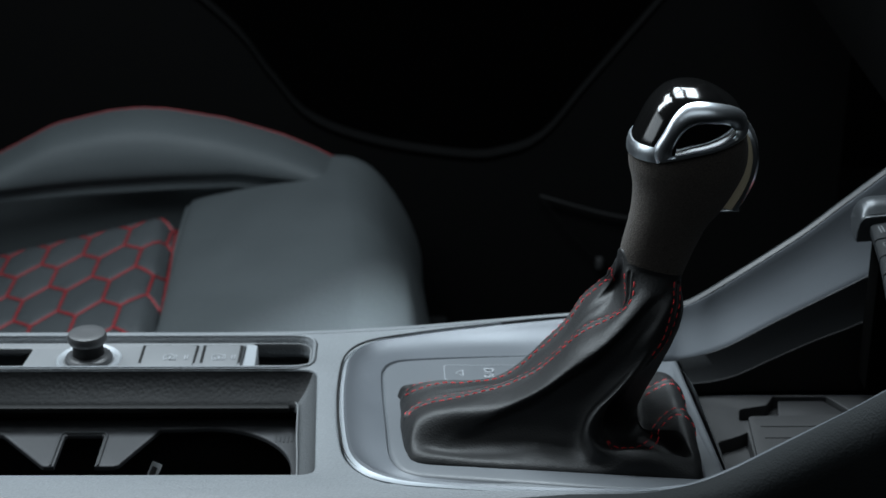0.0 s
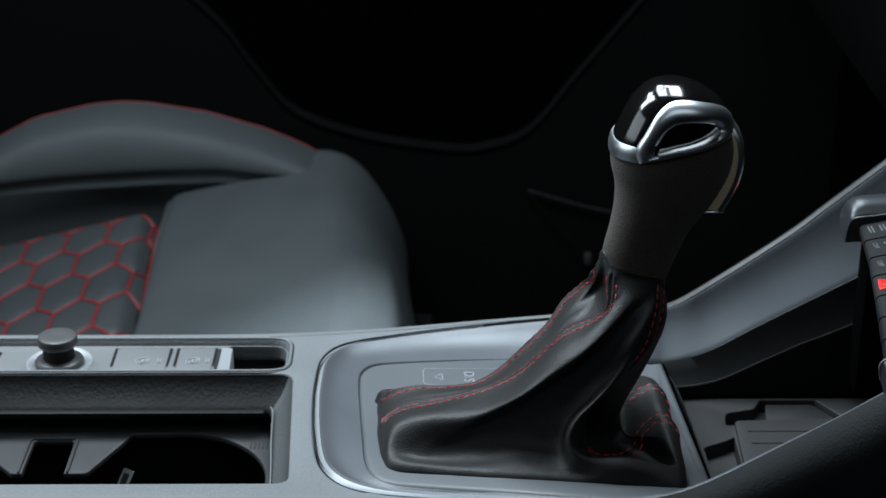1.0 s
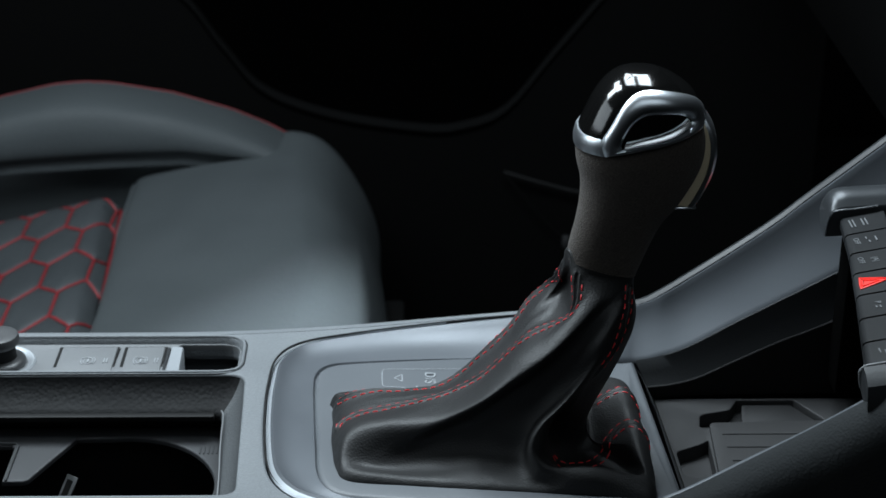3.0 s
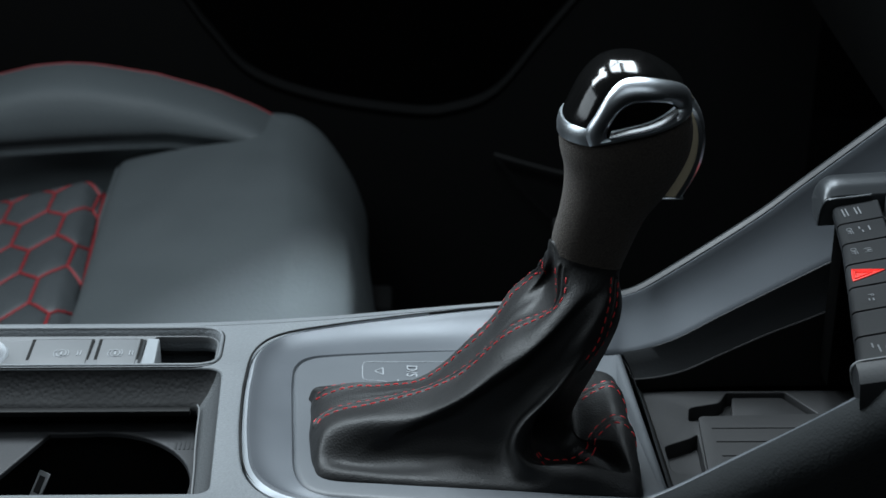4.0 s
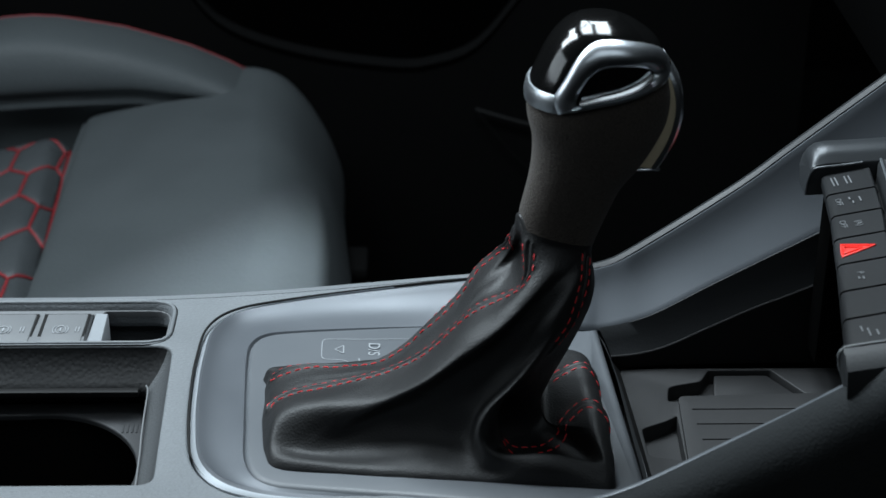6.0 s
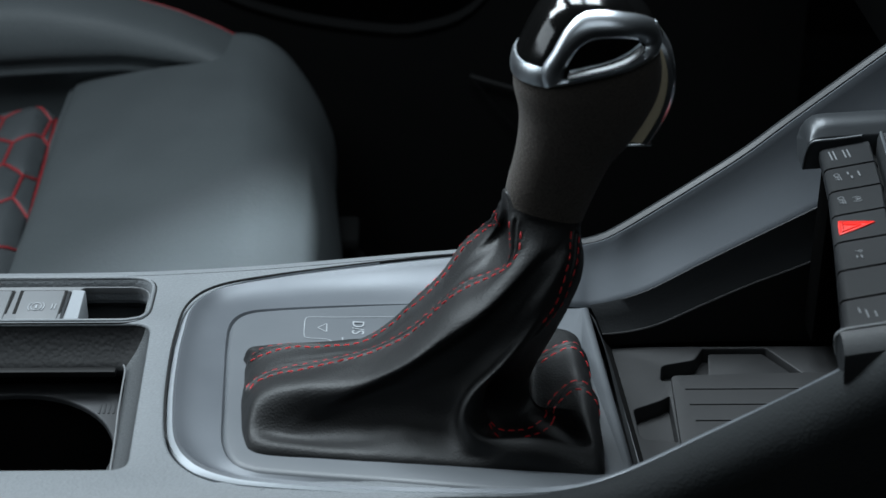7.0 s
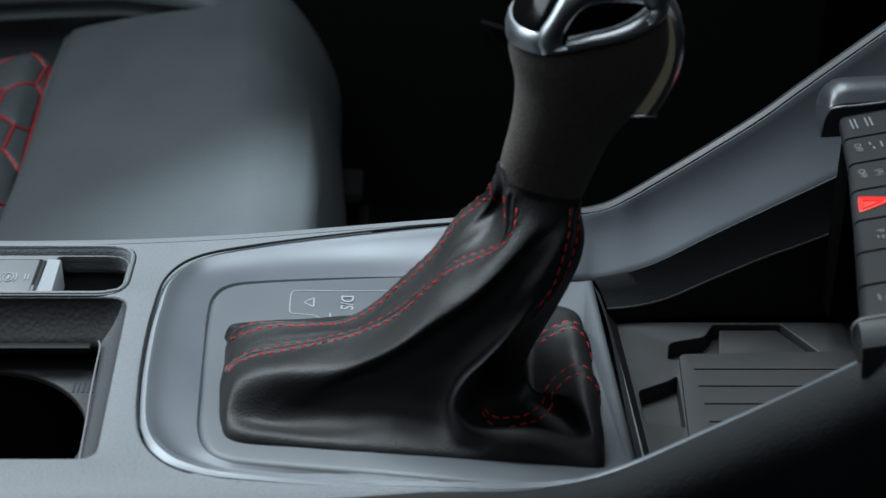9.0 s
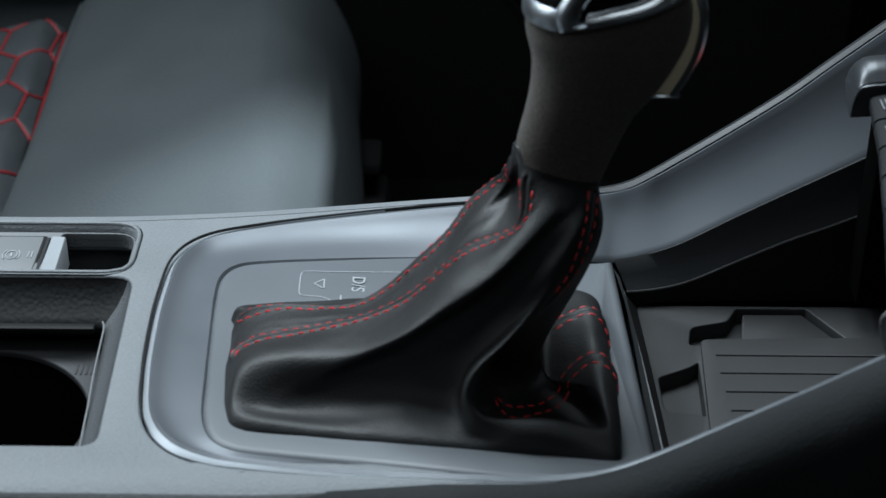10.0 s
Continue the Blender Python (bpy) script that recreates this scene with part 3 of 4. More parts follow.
part("strip_bead", tube([(x, y, zc(x, y) + 0.0001) for x, y in ring_], 0.0009, 8, closed=True), M_CONSOLE, console, "raised bead round the control strip")
part("strip_joint", tube([(x, y, zc(x, y) - 0.0002) for x, y in offset2(STRIP, 0.0024)], 0.0004, 6, closed=True), M_BLACK, console)


def console_button(x0, x1, name, label):
    b = part(name, rbox(x0, x1, 0.1040, 0.1345, ZS - 0.004, ZS + 0.0012, 0.0008, 2), M_BUTTON, console, label)
    part("button_gap", rbox(x0 - 0.0016, x1 + 0.0009, 0.1032, 0.1356, ZS - 0.003, ZS + 0.0004, 0), M_BLACK, b)
    cx = x0 + (x1 - x0) * (0.54 if x1 - x0 > 0.02 else 0.44)
    xm = x1 - 0.15 * (x1 - x0)
    z = ZS + 0.00145
    ring = [(cx + 0.0023 * math.cos(a), 0.1195 + 0.0031 * math.sin(a), z) for a in np.linspace(0, 2 * math.pi, 24, endpoint=False)]
    part("symbol_ring", tube(ring, 0.00022, 5, closed=True), M_PRINT, b)
    for s in (-1, 1):
        rr = [(cx + 0.0035 * math.cos(a), 0.1195 + 0.0046 * math.sin(a), z) for a in np.linspace(-0.8, 0.8, 10) + (math.pi if s < 0 else 0)]
        part("symbol_arc", tube(rr, 0.00022, 5), M_PRINT, b)
    part("symbol_bar", rbox(cx - 0.0003, cx + 0.0003, 0.1180, 0.1210, z - 0.0002, z + 0.0002, 0), M_PRINT, b)
    for s in (-1, 1):
        part("marker_bar", rbox(xm + 0.0007 * s - 0.00018, xm + 0.0007 * s + 0.00018, 0.1175, 0.1218, z - 0.0003, z + 0.0002, 0), M_PRINT, b)
    return b


console_button(-0.1442, -0.1168, "strip_button", "grey parking brake button with a pale ring symbol")
console_button(-0.1118, -0.0932, "strip_button", "grey hold button with a pale ring symbol")
part("button_divider", rbox(-0.0922, -0.0905, 0.1040, 0.1345, ZS - 0.004, ZS + 0.0008, 0.0004, 1), M_DARK, console)
bm = bmesh.new()
loft([[(-0.0900, 0.1050, ZS - 0.004), (-0.0900, 0.1340, ZS - 0.004)], [(-0.0900, 0.1050, ZS + 0.0010), (-0.0900, 0.1340, ZS + 0.0010)], [(-0.0896, 0.1050, ZS + 0.0014), (-0.0896, 0.1340, ZS + 0.0014)],
      [(-0.0838, 0.1052, ZS + 0.0012), (-0.0846, 0.1338, ZS + 0.0012)], [(-0.0834, 0.1052, ZS + 0.0006), (-0.0842, 0.1338, ZS + 0.0006)], [(-0.0833, 0.1055, ZS - 0.012), (-0.0841, 0.1335, ZS - 0.012)]], bm=bm)
part("button_end", bm, M_SILVER, console, "bright silver end of the hold button")

knob_x, knob_y = -0.1722, 0.1195
# pale silver paints in the bright reflection of the chrome ring
dial = part("dial_ring", disc(knob_x, knob_y, ZS, [(0.0172, -0.002), (0.0172, 0.0006), (0.0164, 0.0014), (0.0144, 0.0010), (0.0128, -0.0004)]), M_SILVER, console, "polished chrome ring round the dial")
part("dial_foot", disc(knob_x, knob_y, ZS, [(0.0126, -0.001), (0.0126, 0.0016), (0.0118, 0.0029), (0.0102, 0.0037), (0.0084, 0.0040)]), M_DIAL, dial)
part("dial_stem", disc(knob_x, knob_y, ZS, [(0.0086, 0.003), (0.0081, 0.0045), (0.0080, 0.008), (0.0082, 0.0116)]), M_BLACK, dial)
part("dial_cap", disc(knob_x, knob_y, ZS, [(0.0080, 0.0105), (0.0096, 0.0110), (0.0102, 0.0120), (0.0102, 0.0146), (0.0096, 0.0160), (0.0084, 0.0165), (0.004, 0.0162)]), M_DIAL, dial, "rounded grey dial cap")


# ---- the gear lever: gathered leather boot, suede grip, chrome collar, lacquer cap ----
lever = tagged(empty("gear_lever"), "gear lever with red-stitched black leather boot, suede grip and chrome trim", "gear lever")
SEC = [(0.066, 0.0955, 0.1222, 0.0125), (0.085, 0.0962, 0.129, 0.0135), (0.1, 0.0992, 0.1352, 0.0155), (0.11, 0.1006, 0.1425, 0.018),
       (0.12, 0.1005, 0.148, 0.0205), (0.13, 0.0983, 0.1518, 0.0225), (0.14, 0.0985, 0.1522, 0.0232), (0.15, 0.1022, 0.149, 0.0222),
       (0.158, 0.1062, 0.1455, 0.0195), (0.1640, 0.1112, 0.1375, 0.0145), (0.1676, 0.1165, 0.130, 0.0065)]
sec = spline(SEC, 160)


def knob_point(deg, z, lift=0.0):
    xl, xr, hy = (float(np.interp(z, sec[:, 0], sec[:, k])) for k in (1, 2, 3))
    c, s = math.cos(radians(deg)), math.sin(radians(deg))
    e = 2 / 2.3
    return Vector(((xl + xr) / 2 + ((xr - xl) / 2 + lift) * math.copysign(abs(c) ** e, c), 0.034 + (hy + lift) * math.copysign(abs(s) ** e, s), z + lift * 0.6 * smooth01(z, 0.14, 0.165)))


def grip_rim(deg, lift=0.0, dz=0.0):
    """A place on the slanting lower rim of the grip."""
    p = knob_point(deg, 0.076, lift)
    for _ in range(3):
        p = knob_point(deg, RIM[0] - RIM[1] * (p.x - 0.111) - RIM[2] * (p.y - 0.034) + dz, lift)
    return p


RIM = (0.0792, 0.27, 0.14)
rows = []
for u, out in ((0.0, -0.0016), (0.0, -0.0004), (0.004, 0.0001), (0.012, 0.0), *((t, 0.0) for t in np.linspace(0.03, 1, 60))):
    ring = []
    for a in np.linspace(0, 360, 96, endpoint=False):
        low_z = grip_rim(a).z
        ring.append(knob_point(a, low_z + (0.1535 - low_z) * u, out))
    rows.append(ring)
part("grip", loft(rows, close_u=True)[0], M_SUEDE, lever, "charcoal suede grip with a narrow waist")

# leather boot: a skin over control lines that climb from the base to the neck; each has the bearing at which it reaches the neck
BOOT_LINES = [
    (219, [(-0.0055, 0.029, -0.004), (-0.0008, 0.035, 0.0015), (0.0084, 0.036, 0.0054), (0.027, 0.034, 0.0107), (0.0455, 0.031, 0.0181), (0.0596, 0.029, 0.0272), (0.0714, 0.029, 0.0391), (0.0811, 0.029, 0.0496), (0.0906, 0.027, 0.0561), (0.0972, 0.0225, 0.0618), (0.0985, 0.0212, 0.0680)]),
    (246, [(-0.0030, 0.006, -0.004), (-0.0002, 0.0125, 0.0042), (0.0054, 0.0165, 0.0084), (0.0157, 0.0165, 0.0118), (0.0359, 0.0158, 0.0162), (0.0521, 0.0148, 0.0238), (0.0639, 0.014, 0.0338), (0.0754, 0.0125, 0.0460), (0.0848, 0.013, 0.0534), (0.0941, 0.013, 0.0615), (0.1020, 0.015, 0.0705)]),
    (268, [(0.0035, -0.005, -0.004), (0.0042, -0.0020, -0.0006), (0.0088, 0.0050, -0.0022), (0.0165, 0.0088, 0.0022), (0.0285, 0.0100, 0.0090), (0.0465, 0.0072, 0.0195), (0.0602, 0.004, 0.0296), (0.0717, 0.004, 0.0392), (0.0848, 0.004, 0.0496), (0.0976, 0.008, 0.0612), (0.1070, 0.013, 0.0715)]),
    (287, [(0.0296, -0.009, -0.0035), (0.0294, -0.0058, -0.0014), (0.0302, 0.0025, -0.0034), (0.0345, 0.0088, 0.0012), (0.0442, 0.0115, 0.0095), (0.0601, 0.0100, 0.0204), (0.0736, 0.0096, 0.0316), (0.0867, 0.0086, 0.0430), (0.0995, 0.0100, 0.0573), (0.1110, 0.014, 0.0700)]),
    (300, [(0.0528, -0.0118, -0.0033), (0.0537, -0.007, -0.0013), (0.0560, 0.001, 0.0003), (0.0602, 0.0066, 0.0062), (0.0679, 0.0084, 0.0151), (0.0775, 0.0094, 0.0255), (0.0887, 0.0082, 0.0381), (0.1014, 0.0090, 0.0531), (0.1125, 0.013, 0.0675)]),
    (311, [(0.0739, -0.0142, -0.003), (0.0749, -0.010, -0.0010), (0.0755, -0.0035, 0.0020), (0.0768, 0.0015, 0.0080), (0.0803, 0.0025, 0.0175), (0.0897, 0.0025, 0.0297), (0.0992, 0.0040, 0.0412), (0.1098, 0.0065, 0.0570), (0.1175, 0.0135, 0.0680)]),
    (323, [(0.0854, -0.0158, -0.003), (0.0858, -0.0130, -0.0005), (0.0838, -0.0125, 0.0060), (0.0806, -0.0095, 0.0140), (0.0846, -0.0075, 0.0232), (0.0924, -0.0040, 0.0306), (0.1018, 0.001, 0.0393), (0.1129, 0.0075, 0.0530), (0.1200, 0.0155, 0.0650)]),
    (335, [(0.1006, -0.0175, -0.003), (0.0997, -0.0165, 0.0045), (0.0982, -0.0118, 0.0072), (0.0966, -0.0050, 0.0005), (0.0945, 0.0040, -0.0050), (0.0890, 0.0115, 0.0030), (0.0885, 0.0110, 0.0130), (0.0976, 0.0075, 0.0226), (0.1068, 0.009, 0.0366), (0.1187, 0.0143, 0.0512), (0.1240, 0.0195, 0.0625)]),
    (348, [(0.1138, -0.019, -0.003), (0.1126, -0.0168, 0.0042), (0.1112, -0.0115, 0.0064), (0.1100, -0.0048, -0.0005), (0.1075, 0.0060, -0.0065), (0.1018, 0.022, -0.0064), (0.1040, 0.025, 0.0046), (0.1090, 0.026, 0.0154), (0.1160, 0.026, 0.0298), (0.1240, 0.026, 0.0484), (0.1265, 0.029, 0.0595)]),
    (0, [(0.1305, -0.0205, -0.0035), (0.1290, -0.0178, 0.0004), (0.1268, -0.0118, 0.0028), (0.1252, -0.0055, -0.0028), (0.1215, 0.006, -0.0060), (0.1160, 0.018, -0.0055), (0.1085, 0.027, -0.0040), (0.1075, 0.031, 0.0060), (0.1155, 0.033, 0.0245), (0.1243, 0.033, 0.0434), (0.1268, 0.034, 0.0566)]),
    (9, [(0.1335, -0.010, -0.004), (0.1330, -0.008, -0.0010), (0.1295, -0.003, 0.0022), (0.1255, 0.006, 0.0035), (0.1195, 0.015, 0.0000), (0.1110, 0.024, -0.0035), (0.1070, 0.031, 0.0040), (0.1135, 0.035, 0.0220), (0.1221, 0.036, 0.0450), (0.1262, 0.037, 0.0580)]),
    (18, [(0.1338, 0.012, -0.005), (0.1330, 0.012, 0.0015), (0.1270, 0.014, 0.0062), (0.1195, 0.018, 0.0020), (0.1100, 0.026, -0.0030), (0.1065, 0.032, 0.0040), (0.1120, 0.036, 0.0200), (0.1203, 0.038, 0.0450), (0.1252, 0.039, 0.0580)]),
    (32, [(0.1330, 0.034, -0.0062), (0.1322, 0.034, 0.0015), (0.1265, 0.036, 0.0075), (0.1185, 0.037, 0.0045), (0.1090, 0.038, 0.0), (0.1070, 0.039, 0.0060), (0.1120, 0.041, 0.0220), (0.1175, 0.043, 0.0450), (0.1215, 0.044, 0.0590)]),
    (50, [(0.1322, 0.056, -0.0075), (0.1312, 0.056, 0.0012), (0.1260, 0.055, 0.0072), (0.1180, 0.053, 0.0050), (0.1100, 0.050, 0.0020), (0.1080, 0.049, 0.0100), (0.1120, 0.049, 0.0250), (0.1160, 0.049, 0.0450), (0.1185, 0.049, 0.0600)]),
    (70, [(0.1285, 0.080, -0.0088), (0.1270, 0.078, -0.002), (0.1220, 0.072, 0.0030), (0.1160, 0.064, 0.0040), (0.1110, 0.058, 0.0090), (0.1100, 0.056, 0.0200), (0.1120, 0.054, 0.0400), (0.1150, 0.052, 0.0600)]),
    (95, [(0.100, 0.0825, -0.009), (0.100, 0.080, -0.002), (0.100, 0.074, 0.0040), (0.100, 0.067, 0.0100), (0.101, 0.062, 0.0250), (0.104, 0.057, 0.0450), (0.107, 0.053, 0.0620)]),
    (125, [(0.050, 0.0778, -0.0088), (0.050, 0.075, -0.002), (0.052, 0.070, 0.0000), (0.060, 0.065, 0.0080), (0.071, 0.062, 0.0235), (0.083, 0.060, 0.0420), (0.094, 0.055, 0.0590)]),
    (150, [(-0.003, 0.071, -0.0085), (-0.001, 0.069, -0.002), (0.008, 0.066, -0.0020), (0.030, 0.060, 0.0005), (0.049, 0.0575, 0.0090), (0.063, 0.058, 0.0235), (0.077, 0.0595, 0.0410), (0.089, 0.0555, 0.0570)]),
    (163, [(-0.0068, 0.062, -0.008), (-0.0035, 0.0615, -0.0025), (0.0018, 0.060, 0.0019), (0.0126, 0.058, 0.0046), (0.034, 0.052, 0.0079), (0.0445, 0.050, 0.0131), (0.0549, 0.050, 0.0218), (0.0671, 0.051, 0.0345), (0.0752, 0.053, 0.0428), (0.0821, 0.056, 0.0528), (0.0890, 0.0545, 0.0600), (0.0930, 0.049, 0.0665)]),
    (180, [(-0.0062, 0.047, -0.0068), (-0.0015, 0.050, 0.0001), (0.0093, 0.048, 0.0054), (0.0305, 0.043, 0.0112), (0.0450, 0.040, 0.0161), (0.0593, 0.040, 0.0271), (0.0733, 0.040, 0.0415), (0.0811, 0.043, 0.0513), (0.0865, 0.0435, 0.0575), (0.0905, 0.0440, 0.0615), (0.0940, 0.0430, 0.0670)]),
    (196, [(-0.0060, 0.038, -0.0055), (-0.0010, 0.0425, 0.0008), (0.0088, 0.042, 0.0055), (0.0288, 0.0385, 0.0110), (0.0452, 0.0355, 0.0171), (0.0595, 0.0345, 0.0272), (0.0724, 0.0345, 0.0405), (0.0811, 0.036, 0.0507), (0.0880, 0.0355, 0.0560), (0.0945, 0.0415, 0.0605), (0.0972, 0.0425, 0.0670)]),
]
ROWS_B, COLS_B = 190, 28
lines = []
for bearing, pts in BOOT_LINES:
    foot_ = Vector(pts[0])
    neck_ = [tuple(grip_rim(bearing, 0.0010 if bearing != 196 else -0.0018, -0.0045)), tuple(grip_rim(bearing, 0.0008 if 150 < bearing < 215 else -0.0004, 0.0008 + 0.0035 * math.exp(-((bearing - 190) / 22) ** 2))), tuple(grip_rim(bearing, -0.0020, 0.0040))]
    lines.append(spline([tuple(foot_ - Vector((0, 0, 0.006))), *pts, *neck_], ROWS_B))
lines = np.array(lines)
K = len(lines)
G = np.zeros((ROWS_B, K * COLS_B, 3))
for j in range(K * COLS_B):
    i, u = divmod(j / COLS_B, 1)
    i = int(i)
    p0, p1, p2, p3 = (lines[(i + k) % K] for k in (-1, 0, 1, 2))
    G[:, j] = 0.5 * (2 * p1 + (p2 - p0) * u + (2 * p0 - 5 * p1 + 4 * p2 - p3) * u * u + (3 * p1 - p0 - 3 * p2 + p3) * u ** 3)
for _ in range(18):
    mid = (np.roll(G, 1, 1) + np.roll(G, -1, 1) + np.roll(G, 1, 0) + np.roll(G, -1, 0)) / 4
    G[8:-8] += 0.5 * (mid - G)[8:-8]


def grid_normals(g):
    n = np.cross(np.roll(g, -1, 1) - np.roll(g, 1, 1), np.gradient(g, axis=0))
    return n / (np.linalg.norm(n, axis=2, keepdims=True) + 1e-12)


# seams: the two long ones, the one down the front of the neck and the two over the front lobe
SEAMS = [np.array([G[r, int(11 * smooth01(r, 95, 165))] for r in range(14, ROWS_B - 9)]), G[14:-12, 18 * COLS_B + 8].copy(),
         spline([(0.1222, 0.0242, 0.0735), (0.1198, 0.0155, 0.064), (0.1160, 0.0115, 0.0535), (0.1132, 0.009, 0.0465), (0.1095, 0.007, 0.040)], 50),
         spline([(0.1335, 0.018, -0.004), (0.1312, 0.022, 0.0035), (0.1265, 0.024, 0.0068), (0.1210, 0.0235, 0.0040), (0.1160, 0.020, -0.001), (0.1100, 0.014, -0.005), (0.1030, 0.010, -0.004), (0.0980, 0.007, 0.0), (0.0945, 0.009, 0.004)], 60),
         spline([(0.1328, 0.046, -0.004), (0.1312, 0.050, 0.0035), (0.1262, 0.052, 0.0070), (0.1190, 0.051, 0.0050), (0.1120, 0.049, 0.0025)], 50)]
GN = grid_normals(G)
push = np.array([[noise.noise(Vector(p) * 60) * 0.0004 + noise.noise(Vector(p) * 170) * 0.00012 for p in row] for row in G])
near_all = np.full(G.shape[:2], 1.0)
for line in SEAMS:
    d = np.full(G.shape[:2], 1.0)
    for q in line:
        d = np.minimum(d, np.linalg.norm(G - q, axis=2))
    near_all = np.minimum(near_all, d)
push += 0.0005 * np.exp(-(near_all / 0.0036) ** 2) + 0.0006 * np.exp(-((near_all - 0.0013) / 0.0007) ** 2) - 0.0005 * np.exp(-(near_all / 0.0007) ** 2)
# small puckers of the leather beside the seams
puck = np.array([[noise.noise(Vector((p[0] * 420, p[1] * 420, p[2] * 420))) for p in row] for row in G])
push += 0.00016 * puck * np.exp(-((near_all - 0.003) / 0.003) ** 2)
calm = np.clip(np.minimum(np.arange(ROWS_B), np.arange(ROWS_B)[::-1]) / 12, 0, 1)[:, None]
G += GN * (push * calm)[:, :, None]
boot_bm = loft([list(r) for r in G], close_u=True)[0]
boot_bm.normal_update()
skin = BVHTree.FromBMesh(boot_bm)
part("boot", boot_bm, M_BOOT, lever, "soft black leather boot gathered in folds", crease=150)


def stitch_row(line, side_):
    """Thread in short dashes, 2 mm beside the seam."""
    bm = bmesh.new()
    tan = np.gradient(line, axis=0)
    pts = []
    for q, t in zip(line, tan):
        hit, n, _, _ = skin.find_nearest(Vector(q))
        across = n.cross(Vector(t)).normalized() * side_
        hit, n, _, _ = skin.find_nearest(hit + across * 0.0028)
        pts.append((hit, n))
    run_pts = np.array([p for p, n in pts])
    for _ in range(12):
        run_pts[1:-1] += 0.5 * ((run_pts[:-2] + run_pts[2:]) / 2 - run_pts[1:-1])
    count = max(20, int(np.linalg.norm(np.diff(run_pts, axis=0), axis=1).sum() / 0.0007))
    run = spline(run_pts, count)
    for i in range(0, len(run) - 5, 6):
        dash = []
        for k in range(5):
            hit, n, _, _ = skin.find_nearest(Vector(run[i + k]))
            up = n if n.dot(Vector((hit.x - 0.09, hit.y - 0.04, hit.z + 0.02))) > 0 or n.z > 0 else -n
            dash.append(hit + up * (0.00012 if 0 < k < 4 else -0.0003))
        tube(dash, 0.00030, 5, bm=bm)
    return bm


for line in SEAMS:
    for side_ in (-1, 1):
        tagged(part("stitching", stitch_row(line, side_), M_STITCH, lever, "row of bright red stitches"), kind="stuff")

def cap_low(a):
    a = a if a >= 180 else 360 - a
    return float(np.interp(a, [180, 236, 276, 332, 360], [0.138, 0.1385, 0.1445, 0.149, 0.1495]))


rows = [[knob_point(a, cap_low(a) + (0.1676 - cap_low(a)) * u, 0.0004) for a in np.linspace(0, 360, 96, endpoint=False)] for u in np.linspace(0, 1, 40)]
bm, v = loft(rows, close_u=True)
bm.faces.new(v[-1])
part("cap", bm, M_GLOSS, lever, "glossy piano-black cap reflecting light panels")

OUTER = [(236, 0.137), (255, 0.1395), (276, 0.1425), (305, 0.1455), (332, 0.1475), (350, 0.151), (346, 0.1560), (322, 0.1608), (285, 0.1634), (258, 0.1628), (242, 0.1585), (234, 0.150), (229, 0.143)]
INNER = [(250, 0.1412), (263, 0.1430), (280, 0.1452), (296, 0.1474), (311, 0.1496), (314, 0.1512), (309, 0.1530), (298, 0.1545), (282, 0.1553), (268, 0.1550), (258, 0.1525), (252, 0.1480), (249, 0.1435)]
for mirror in (False, True):
    o, i_ = along(OUTER + OUTER[:1], 97)[:-1], along(INNER + INNER[:1], 97)[:-1]
    rows = []
    for u, lift in ((0.0, -0.0005), (0.0, 0.0010), (0.12, 0.0018), (0.35, 0.0024), (0.65, 0.0024), (0.88, 0.0016), (1.0, 0.0004), (1.0, -0.0012)):
        q = o * (1 - u) + i_ * u
        rows.append([knob_point(-a if mirror else a, min(z, 0.1500) if mirror else z, lift) for a, z in q])
    part("chrome_frame", loft(rows, close_u=True)[0], M_CHROME, lever, "satin chrome frame round the side inlay")
    bm, v = loft([[knob_point(-a if mirror else a, z, 0.0006) for a, z in i_ * u + np.array((278, 0.149)) * (1 - u)] for u in (1.0, 0.66, 0.33, 0.05)], close_u=True)
    bm.faces.new(v[-1])
    part("inlay", bm, M_GLOSS, lever, "black side inlay")
    bar = along([(253, 0.1428), (270, 0.1452), (288, 0.1478), (307, 0.1508)], 24)
    rows = []
    for dz, lift in ((-0.0016, 0.0004), (-0.0015, 0.0020), (-0.0008, 0.0030), (0.0006, 0.0026), (0.0018, 0.0012), (0.0020, 0.0004)):
        rows.append([knob_point(-a if mirror else a, z + dz, lift) for a, z in bar])
    part("inlay_bar", loft(rows)[0], M_BRIGHT, lever, "polished chrome bar in the inlay")
rows = []
for k, (dz, lift) in enumerate(((-0.0042, 0.0002), (-0.0040, 0.0010), (-0.0015, 0.0013), (0.0015, 0.0013), (0.0026, 0.0010), (0.0028, 0.0))):
    rows.append([knob_point(a, 0.1395 + dz - 0.0012 * math.cos(radians(a - 180)) ** 2 + 0.002, lift) for a in np.linspace(122, 238, 40)])
part("chrome_band", loft(rows)[0], M_CHROME, lever, "satin chrome band round the back of the grip")
LEVER = spline([(0.1495, 0.1500, 0.006), (0.1530, 0.1440, 0.0090), (0.1545, 0.136, 0.0105), (0.1536, 0.127, 0.0110), (0.1508, 0.119, 0.0110), (0.1468, 0.1110, 0.0105)], 40)
rows = []
for x, z, w in LEVER:
    rows.append([(x - 0.010, 0.034 - w, z + 0.001), (x - 0.0022, 0.034 - w - 0.0006, z), (x - 0.0012, 0.034 - w + 0.001, z), (x - 0.0004, 0.034, z),
                 (x - 0.0012, 0.034 + w - 0.001, z), (x - 0.0022, 0.034 + w + 0.0006, z), (x - 0.010, 0.034 + w, z + 0.001)])
bm, v = loft(rows, close_u=True)
bm.faces.new(v[0])
bm.faces.new(v[-1])
